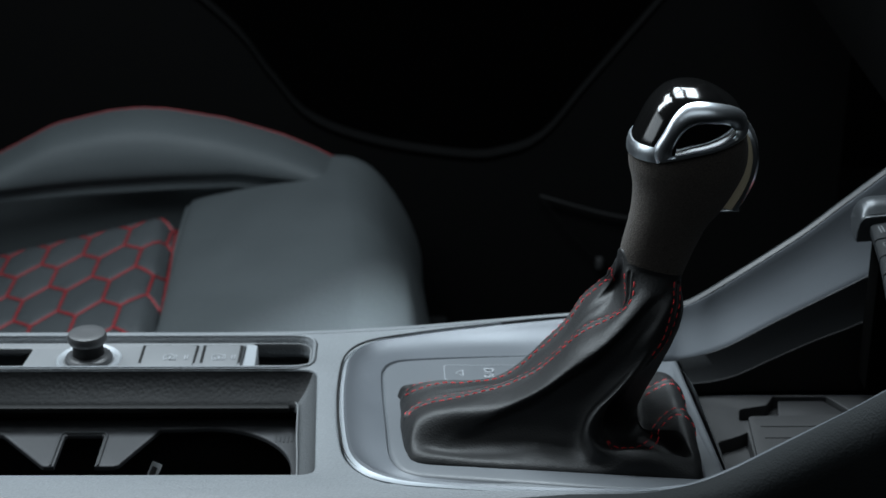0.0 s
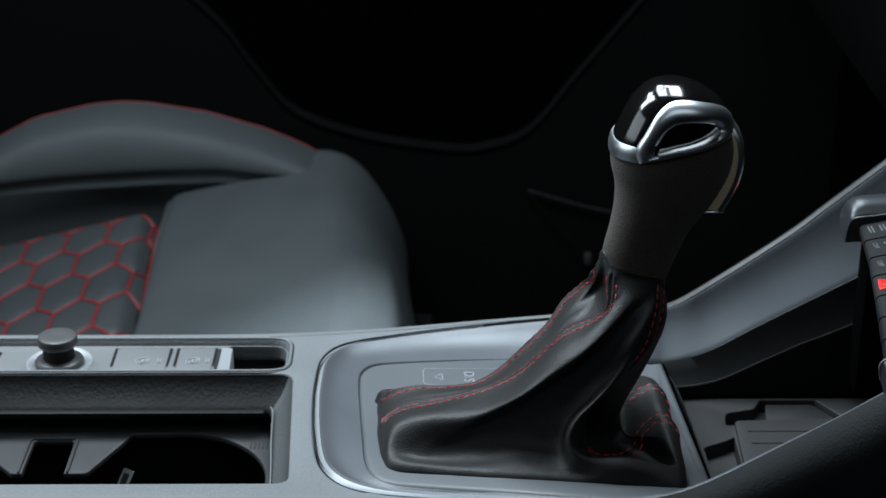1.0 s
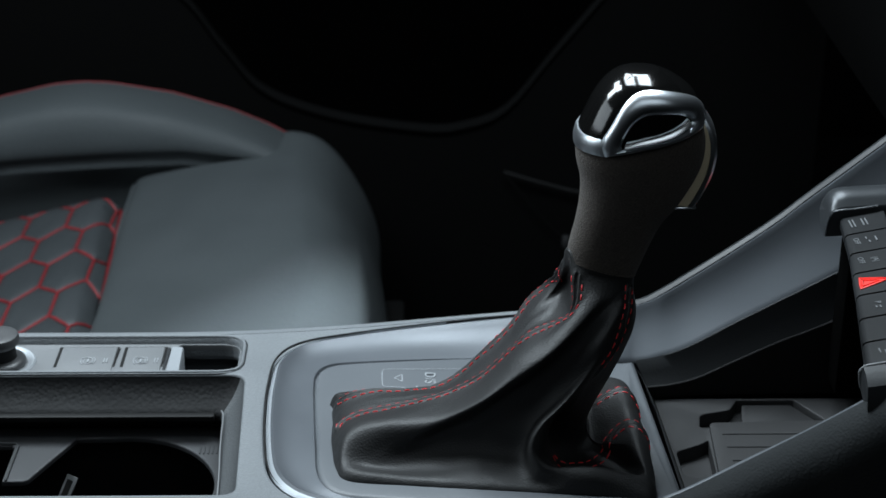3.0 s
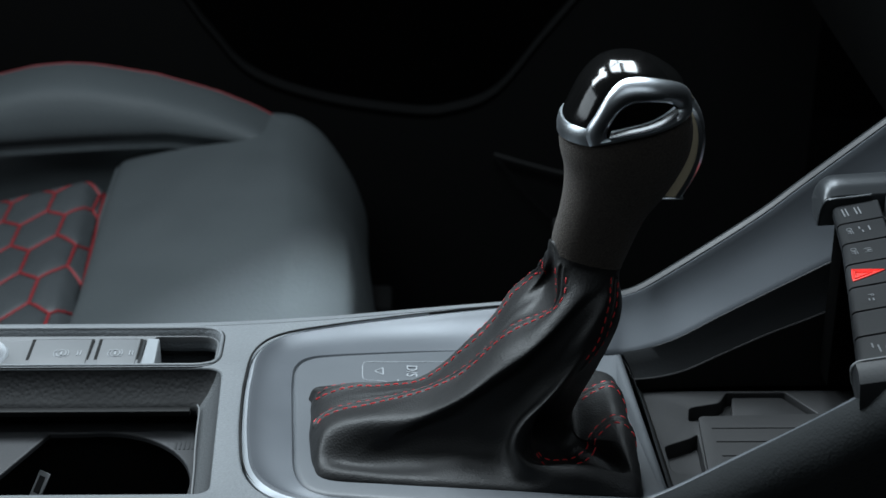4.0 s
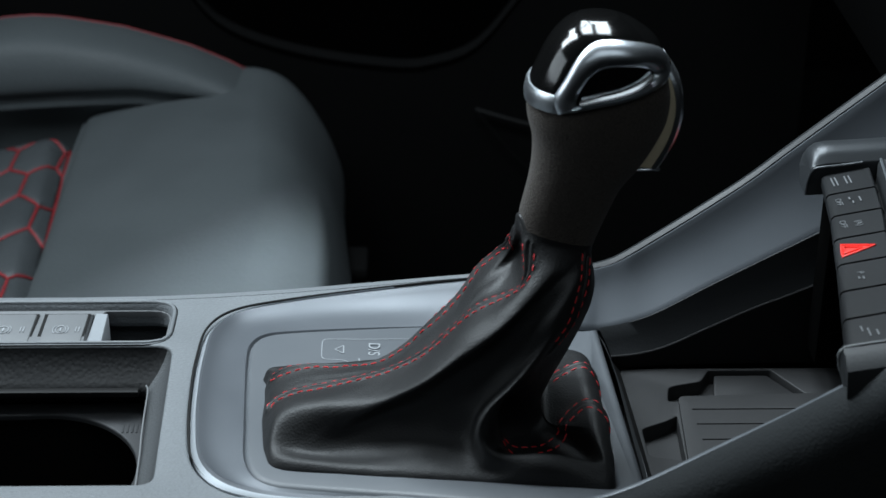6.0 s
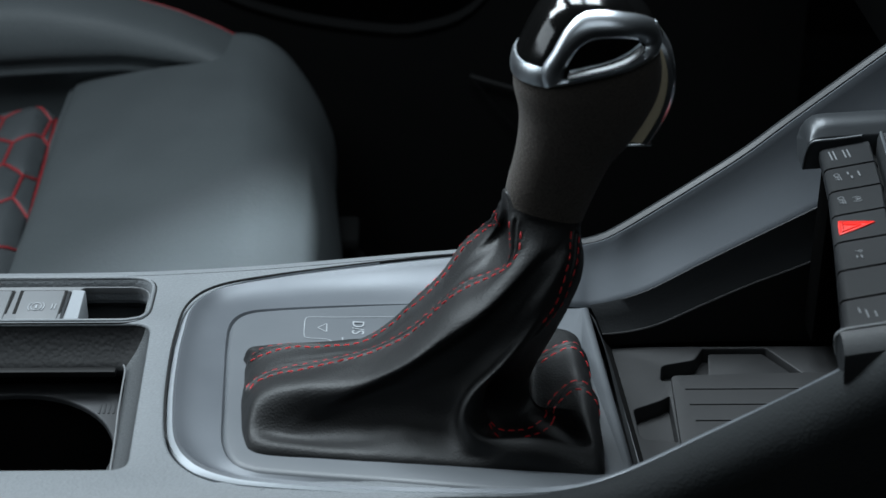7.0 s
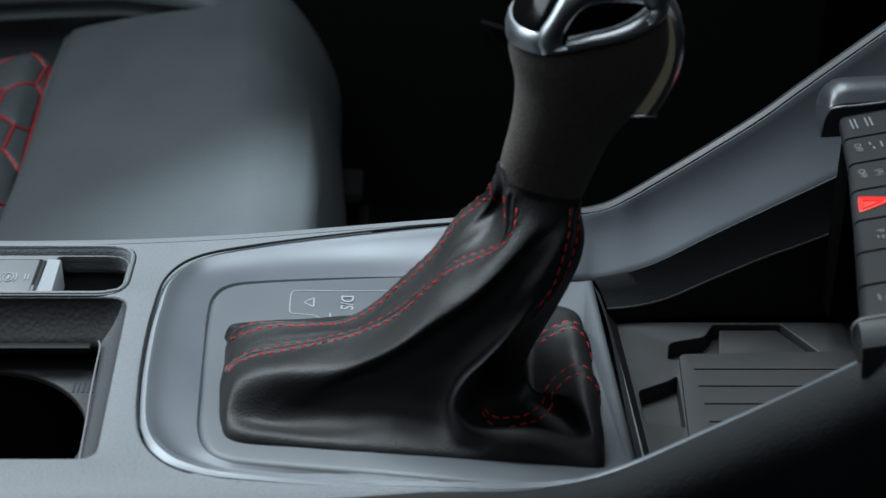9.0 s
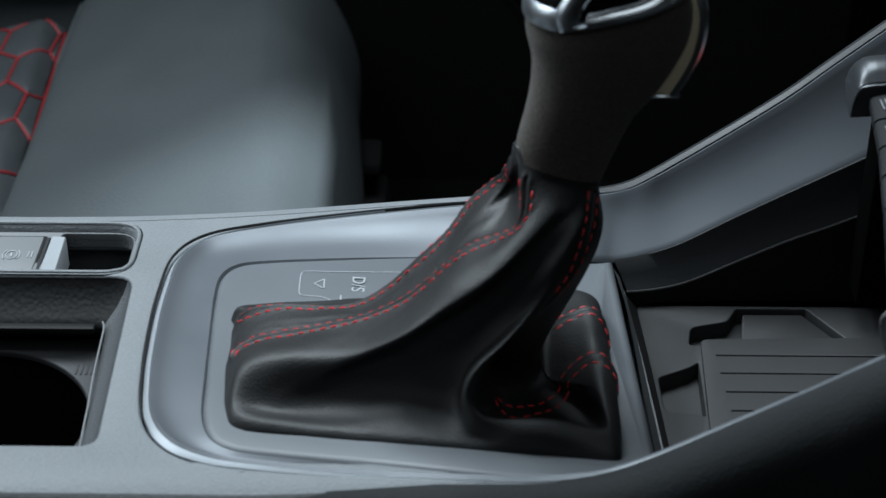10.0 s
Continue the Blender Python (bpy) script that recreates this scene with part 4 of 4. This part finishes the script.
release = part("release_button", bm, M_WARMCHROME, lever, "curved release lever, warm reflection in its colour, with a chrome edge")
rows = []
for x, z, w in LEVER:
    rows.append([(x - 0.0020, 0.034 - w - 0.0009, z), (x - 0.0004, 0.034 - w - 0.0011, z), (x + 0.0008, 0.034 - w, z), (x + 0.0014, 0.034 - w * 0.5, z), (x + 0.0016, 0.034, z), (x + 0.0014, 0.034 + w * 0.5, z), (x + 0.0006, 0.034 + w + 0.0006, z), (x - 0.0020, 0.034 + w + 0.0009, z)])
part("lever_edge", loft(rows)[0], M_CHROME, release, "dark chrome edge of the release lever")
x, z, w = LEVER[-1]
part("lever_tip", rbox(x - 0.0100, x + 0.0014, 0.034 - w - 0.0009, 0.034 + w + 0.0009, z - 0.0010, z, 0.0004, 1), M_CHROME, release)

# ---- dashboard end: key row in a satin frame ----
dash = tagged(empty("dashboard_key_row"), "row of dark grey piano keys in a satin frame", "button panel")
EDGE_Y = [0.1105, 0.0906, 0.0704, 0.0498, 0.0281, 0.0065, -0.0147, -0.0372]


def key_x(y):
    return float(np.interp(y, [-0.06, -0.037, -0.0147, 0.0281, 0.0704, 0.1105, 0.14], [0.206, 0.2085, 0.2122, 0.2195, 0.2262, 0.2305, 0.233]))


def key_section(y):
    x = key_x(y)
    return [(x + 0.016, y, 0.050), (x + 0.007, y, 0.0565), (x + 0.0014, y, 0.0625), (x + 0.0014, y, 0.0656), (x + 0.0024, y, 0.0668), (x + 0.0045, y, 0.0674), (x + 0.0212, y, 0.0707), (x + 0.0220, y, 0.0700), (x + 0.0222, y, 0.060)]


def on_key(y, d, lift=0.0003):
    """A place on a key, d metres forward of its edge."""
    return Vector((key_x(y) + d, y, float(np.interp(d, [0.001, 0.0045, 0.024, 0.05], [0.0656, 0.0674, 0.0712, 0.0765])) + lift))


for k in range(7):
    y1, y0 = EDGE_Y[k], EDGE_Y[k + 1]
    rows = [key_section(y) for y in np.linspace(y0 + 0.0007, y1 - 0.0007, 6)]
    rows = [[Vector(p) - Vector((-0.001, 0, 0.0012)) for p in rows[0]]] + rows + [[Vector(p) - Vector((-0.001, 0, 0.0012)) for p in rows[-1]]]
    bm, v = loft(rows)
    key = part("key", bm, M_KEYS, dash)
    bm = bmesh.new()
    ym = (y0 + y1) / 2
    if k == 3:
        key["label"] = "grey key with a red warning triangle"
        for sc, r in ((1.0, 0.0006), (0.55, 0.0004)):
            tri = [(ym - 0.0052 * sc, 0.0036 + 0.002 * (1 - sc)), (ym + 0.0052 * sc, 0.0036 + 0.002 * (1 - sc)), (ym, 0.0036 + 0.002 + 0.0108 * sc)]
            tri = [on_key(*p) for p in tri]
            path = [tri[i].lerp(tri[(i + 1) % 3], t) for i in range(3) for t in (0, 0.25, 0.5, 0.75)]
            tube(path, r, 5, closed=True, bm=bm)
        v = [bm.verts.new(on_key(ym + a, d, 0.0002)) for a, d in ((-0.0048, 0.0038), (0.0048, 0.0038), (0, 0.0158))]
        bm.faces.new(v)
        part("warning_triangle", bm, M_RED, key, "red warning triangle")
    elif k != 5:
        # legends read from the driver's side; unreadable ones are short pale bars
        bm.free()
        for body, d, dy in {0: (), 1: (("OFF", 0.0055, 0.001),), 2: (("OFF", 0.0055, 0.001), ("(A)", 0.0118, 0.0)), 4: (("P", 0.0095, 0.001),), 6: ()}[k]:
            text_mesh(body, 0.0036, Matrix.Translation(on_key(ym + dy, d, 0.0004)) @ pose(0, 0, 0, 0, -11, 0) @ pose(0, 0, 0, 0, 0, -90), "key_lettering", M_LEGEND, key)
        for d, dy, w in {0: ((0.0050, 0.0005, 0.0110), (0.0066, 0.0005, 0.0110), (0.0105, 0.0005, 0.0100), (0.0122, 0.0005, 0.0100)), 1: ((0.0100, 0.0028, 0.003), (0.0112, -0.001, 0.003), (0.0142, 0.001, 0.0060)), 2: (),
                         4: ((0.0088, -0.0028, 0.0022), (0.0105, -0.0032, 0.003)), 6: ((0.0075, 0.002, 0.005), (0.0100, -0.001, 0.0075), (0.0130, -0.002, 0.005))}[k]:
            part("key_legend", rbox(-0.0003, 0.0003, -w * 0.36, w * 0.36, 0, 0.0002, 0, 1, None, Matrix.Translation(on_key(ym + dy, d, 0.0003)) @ pose(0, 0, 0, 0, -11, 0)), M_LEGEND, key)
    else:
        bm.free()
# satin frame: a rounded block at the far end, a bar at the near end, a side wall beyond the keys
rows = []
for u in (0.0, 0.006, 0.02, 0.045, 0.08, *np.linspace(0.12, 1, 16)):
    x = 0.2268 + 0.10 * u
    lift = 0.006 * u
    e = -0.0075 * (1 - math.sqrt(min(1, u / 0.07) * (2 - min(1, u / 0.07))))
    rows.append([(x, 0.1118, 0.062 + lift), (x, 0.1114, 0.0700 + lift + e * 0.3), (x, 0.1122, 0.0722 + lift + e * 0.6), (x, 0.1150, 0.0752 + lift + e), (x, 0.1195, 0.0768 + lift + e), (x, 0.1245, 0.0762 + lift + e),
                 (x, 0.1290, 0.0730 + lift + e), (x, 0.1312, 0.0670 + lift + e * 0.6), (x, 0.130, 0.0610 + lift), (x, 0.127, 0.0565 + lift), (x, 0.115, 0.0550 + lift)])
bm, v = loft([along(r, 40) for r in rows], close_u=True)
bm.faces.new(v[0])
part("frame_end", bm, M_ENDCAP, dash, "satin grey rounded frame end")
part("frame_line", tube(spline([(0.2262, 0.1120, 0.0570), (0.2266, 0.1116, 0.0640), (0.2282, 0.1110, 0.0690), (0.2315, 0.1106, 0.0704), (0.2385, 0.1105, 0.0712), (0.2490, 0.1105, 0.0727)], 30), 0.0007, 8), M_ENDCAP, dash, "thin chrome line of the frame")
rows = []
for y in np.linspace(-0.040, 0.1110, 24):
    x = key_x(y) + 0.0252
    rows.append([(x, y, 0.055), (x, y, 0.0715), (x + 0.0006, y, 0.0732), (x + 0.0020, y, 0.0738), (x + 0.006, y, 0.0745), (x + 0.03, y, 0.082)])
part("frame_side", loft(rows)[0], M_DARK, dash, "dark side wall of the frame")
part("frame_line", tube([(key_x(y) + 0.0262, y, 0.0742) for y in np.linspace(-0.040, 0.1108, 20)], 0.0006, 6), M_CHROME, dash, "thin chrome line of the frame")
part("key_bed", loft([[(key_x(y) + 0.004, y, 0.0600), (key_x(y) + 0.026, y, 0.0640)] for y in np.linspace(-0.042, 0.1116, 8)])[0], M_BLACK, dash)
rows = []
for u in np.linspace(0, 1, 12):
    x, lift = 0.2075 + 0.05 * u, 0.008 * u
    rows.append([(x, -0.038, 0.060 + lift), (x - 0.0008, -0.0384, 0.0680 + lift), (x, -0.0405, 0.0698 + lift), (x, -0.045, 0.0692 + lift), (x, -0.050, 0.066 + lift), (x, -0.0525, 0.058 + lift), (x + 0.002, -0.051, 0.05 + lift)])
bm, v = loft(rows, close_u=True)
bm.faces.new(v[0])
part("frame_end", bm, M_DARK, dash, "dark satin lower frame end")
part("frame_line", tube(spline([(0.2078, -0.0388, 0.0600), (0.2066, -0.0390, 0.0660), (0.2080, -0.0394, 0.0694), (0.2120, -0.0396, 0.0706), (0.2350, -0.0396, 0.0745), (0.2560, -0.0396, 0.0780)], 30), 0.0006, 8), M_BUTTON, dash, "bright chrome edge of the lower frame")
rows = [[(key_x(y) + 0.009, y, 0.064), (key_x(y) + 0.018, y, 0.049), (key_x(y) + 0.034, y, 0.03), (0.29, y, -0.06)] for y in np.linspace(-0.05, 0.129, 12)]
part("dash_underside", loft(rows)[0], M_BLACK, dash)
part("dash_cheek", rbox(0.2385, 0.30, 0.112, 0.1305, -0.03, 0.060, 0.002), M_SHADE, dash)

# unseen dashboard mass, added to keep windscreen-side light off the tray
dash_top = tagged(empty("dashboard"), "unseen black dashboard block added to shade the tray", "dashboard", kind="structure")
prof = spline([(0.29, 0.0, 0.06), (0.285, 0.0, 0.10), (0.305, 0.0, 0.20), (0.365, 0.0, 0.32), (0.50, 0.0, 0.385), (0.80, 0.0, 0.40), (1.25, 0.0, 0.38)], 40)
rows = [[(p[0], y, p[2]) for p in prof] for y in np.linspace(-0.62, 0.78, 14)]
part("dash_shell", loft(rows)[0], M_SHADE, dash_top)

# ---- driver's seat ----
seat = tagged(empty("driver_seat"), "dark grey leather sports seat with red hexagon quilting", "car seat")


rows = []
for y in np.linspace(0.22, 0.82, 60):
    b = smooth01(y, 0.745, 0.82)
    xf = 0.016 - 0.014 * smooth01(y, 0.5, 0.74) - 0.030 * b ** 1.6
    zt_ = -0.147 + 0.003 * smooth01(y, 0.5, 0.74) - 0.05 * b ** 3
    xr = -0.2035 - 0.004 * smooth01(y, 0.45, 0.72)
    rows.append([(xr + 0.008, y, -0.27), (xr, y, zt_ - 0.047), (xr + 0.003, y, zt_ - 0.037), (xr + 0.012, y, zt_ - 0.0285), (xr + 0.045, y, zt_ - 0.0190), (xr + 0.085, y, zt_ - 0.0095), (xr + 0.118, y, zt_ - 0.0030),
                 (xf - 0.072, y, zt_ - 0.0003), (xf - 0.060, y, zt_ - 0.0014), (xf - 0.047, y, zt_ - 0.0072), (xf - 0.034, y, zt_ - 0.0190), (xf - 0.020, y, zt_ - 0.040), (xf - 0.008, y, zt_ - 0.066), (xf, y, zt_ - 0.10),
                 (xf - 0.004, y, zt_ - 0.155), (xf - 0.02, y, zt_ - 0.21)])
bm, _ = loft([along(r, 61) for r in rows])
part("thigh_support", bm, M_SEAT, seat, "smooth dark grey leather seat front")

rows = []
for x in np.linspace(-0.78, -0.070, 70):
    zc_ = float(np.interp(x, [-0.78, -0.5, -0.376, -0.323, -0.272, -0.247, -0.222, -0.172, -0.123, -0.093, -0.070], [-0.24, -0.20, -0.1435, -0.115, -0.1025, -0.1002, -0.1013, -0.110, -0.125, -0.138, -0.151]))
    zk = float(np.interp(x, [-0.78, -0.369, -0.294, -0.219, -0.16, -0.07], [-0.25, -0.163, -0.155, -0.150, -0.1475, -0.158]))
    zb = -0.184 + 0.25 * (min(x, -0.225) + 0.235)
    h = max(zc_ - zk, 0.004)
    rows.append([(x, 0.752, zb - 0.03), (x, 0.745, zb), (x, 0.734, zb + 0.5 * (zk - zb)), (x, 0.7285, zk - 0.012), (x, 0.7275, zk - 0.009), (x, 0.7276, zk - 0.0065), (x, 0.7272, zk - 0.004), (x, 0.7260, zk - 0.0005), (x, 0.7238, zk + 0.03 * h),
                 (x, 0.7205, zk + 0.14 * h), (x, 0.7195, zk + 0.34 * h), (x, 0.7215, zk + 0.60 * h), (x, 0.7285, zk + 0.84 * h), (x, 0.746, zk + 0.97 * h), (x, 0.772, zc_), (x, 0.783, zc_ - 0.010), (x, 0.80, zc_ - 0.04), (x, 0.83, zc_ - 0.2)])
rows.append([(-0.062, y, z - 0.02) for _, y, z in rows[-1]])
bm, _ = loft([along(r, 61) for r in rows])
part("side_bolster", bm, M_SEAT, seat, "grey leather side bolster with red piping")
pip = [(x, y - 0.001, z - 0.0001) for x, y, z in (r[14] for r in rows[:-1])] + [(-0.0675, 0.755, -0.160), (-0.068, 0.745, -0.170)]
part("piping", tube(pip, 0.0009, 6), M_PIPING, seat, "dark red piping along the bolster")

# quilted middle: hexagon cushions with red seams between them
bm_seam = bmesh.new()
HEXW, STRETCH = 0.0355, 1.8


def cushion_edge(y):
    return -0.2105 + 0.06 * (0.69 - y)


def cushion_z(x, y):
    e = cushion_edge(y)
    return -0.1775 + 0.25 * (min(x, -0.225) + 0.235) + 0.006 * (math.cos((y - 0.55) * 6) - 0.62) - 0.010 * smooth01(x, e - 0.014, e + 0.002) ** 1.5 - 0.014 * smooth01(y, 0.690, 0.716) ** 1.5


def hex_cell(cx, cy):
    rim_ = []
    for k in range(24):
        a = 2 * math.pi * k / 24
        r6 = HEXW / 2 / math.cos(((a + math.pi / 6) % (math.pi / 3)) - math.pi / 6)
        rim_.append((r6 * math.cos(a), r6 * math.sin(a) * STRETCH))
    rws = []
    for u, h in ((1.0, -0.002), (0.93, 0.0), (0.8, 0.0014), (0.5, 0.0026), (0.15, 0.0030)):
        rws.append([(min(cx + p * u, cushion_edge(cy + q * u)), min(cy + q * u, 0.712), cushion_z(cx + p * u, cy + q * u) + h) for p, q in rim_])
    b, v = loft(rws, close_u=True)
    b.faces.new(v[-1])
    return b, rim_


for iy in range(-1, 9):
    for ix in range(-1 - (iy % 2), 10):
        cx = -0.2300 - (ix + 0.5 * (iy % 2)) * HEXW
        cy = 0.668 - iy * HEXW * 1.1547 * STRETCH * 0.75
        b, rim_ = hex_cell(cx, cy)
        part("quilt_cell", b, M_HEX, seat)
        tube([(min(cx + p, cushion_edge(cy + q) + 0.0005), min(cy + q, 0.712), cushion_z(cx + p, cy + q) - 0.0001) for p, q in rim_], 0.0011, 5, closed=True, bm=bm_seam)
tagged(part("quilt_seams", bm_seam, M_PIPING, seat, "red seams between the hexagon cushions"), kind="stuff")
part("piping", tube([(cushion_edge(y) + 0.0008, y, cushion_z(cushion_edge(y), y) - 0.001) for y in np.linspace(0.2, 0.69, 24)], 0.0014, 6), M_PIPING, seat, "red piping along the quilted front")
part("cushion_base", rbox(-0.75, -0.207, 0.2, 0.70, -0.34, -0.215, 0.01), M_HEX, seat)
part("seat_base", rbox(-0.72, -0.05, 0.24, 0.78, -0.40, -0.25, 0.02), M_SEATDARK, seat)

rail = tagged(empty("seat_rail"), "dark metal seat rail bolted to the floor below the seat", "seat rail")
part("rail_cover", rbox(-0.030, 0.024, 0.600, 0.640, -0.252, -0.240, 0.004), M_TRIM, rail)
part("rail_end", rbox(-0.020, 0.028, 0.600, 0.650, -0.296, -0.272, 0.008), M_BLACK, rail, "dull grey rounded rail end")
part("rail_beam", rbox(-0.30, 0.02, 0.615, 0.645, -0.41, -0.29, 0.003), M_BLACK, rail)

# ---- body side behind the seat, floor and shell ----
sill_path = spline([(-0.40, 0.86, 0.14), (-0.194, 0.86, -0.028), (-0.139, 0.86, -0.095), (-0.103, 0.86, -0.138), (-0.04, 0.86, -0.163), (0.04, 0.86, -0.176), (0.075, 0.86, -0.174), (0.115, 0.86, -0.157), (0.16, 0.86, -0.10), (0.24, 0.86, 0.0), (0.40, 0.86, 0.2)], 80)
door_side = tagged(empty("door_opening_trim"), "black trim round the door opening beside the seat", "car trim", kind="structure")
rows = [[(p[0], p[1] - 0.003, p[2] - 0.005), (p[0], p[1] - 0.005, p[2] - 0.002), (p[0], p[1] - 0.003, p[2] + 0.002), (p[0], p[1] + 0.002, p[2] + 0.003), (p[0], p[1] + 0.007, p[2] - 0.001)] for p in sill_path]
part("weather_strip", loft(rows)[0], M_TRIM, door_side)
rows = [[(p[0], p[1] - 0.004, p[2] - 0.008), (p[0], p[1] + 0.0, p[2] - 0.06), (p[0], p[1] + 0.0, -0.45)] for p in sill_path]
part("sill_panel", loft(rows)[0], M_CARPET, door_side)

part("pocket_edge", tube(spline([(0.1138, 0.850, -0.2162), (0.150, 0.850, -0.2275), (0.1869, 0.850, -0.2372), (0.26, 0.850, -0.250)], 16), 0.0018, 6), M_BLACK, door_side, "thin dark edge of the door pocket")
part("pocket_edge", tube(spline([(0.1138, 0.850, -0.2170), (0.1444, 0.850, -0.2558), (0.1700, 0.850, -0.2830)], 16), 0.0010, 6), M_TRIM, door_side)
part("trim_clip", rbox(0.1690, 0.1770, 0.846, 0.854, -0.2930, -0.2800, 0.003), M_TRAY, door_side, "small pale trim clip")


def slab(name, lo, hi, mat, label, cat):
    ob = part(name, rbox(lo[0], hi[0], lo[1], hi[1], lo[2], hi[2], 0.004), mat)
    return tagged(ob, label, cat, kind="structure")


slab("floor", (-1.3, -1.3, -0.46), (1.3, 1.5, -0.40), M_CARPET, "black carpeted car floor", "floor")
slab("wall_far", (-1.3, 1.40, -0.45), (1.3, 1.46, 1.3), M_SHADE, "black studio wall beyond the open door", "wall")
slab("wall_front", (1.25, -1.3, -0.45), (1.3, 1.5, 0.3), M_SHADE, "black bulkhead below the windscreen", "wall")
slab("wall_rear", (-1.3, -1.3, -0.45), (-1.25, 1.5, 1.3), M_SHADE, "black rear wall", "wall")
# roof: an unseen slab added to block light, the light panels hang under it; its aslant front edge cuts the lit wedge on
# the seat
bm = bmesh.new()
low_ = [bm.verts.new(p) for p in ((1.062, 0.838, 0.62), (-0.038, -0.262, 0.62), (-0.038, -0.5, 0.62), (-1.3, -0.5, 0.62), (-1.3, 1.45, 0.62), (1.062, 1.45, 0.62))]
up_ = [bm.verts.new(v.co + Vector((0, 0, 0.05))) for v in low_]
bm.faces.new(low_)
bm.faces.new(up_[::-1])
for k in range(6):
    bm.faces.new((low_[k], low_[(k + 1) % 6], up_[(k + 1) % 6], up_[k]))
tagged(part("ceiling", bm, M_SHADE, smooth=False), "unseen black roof slab added to shade the cabin", "ceiling", kind="structure")
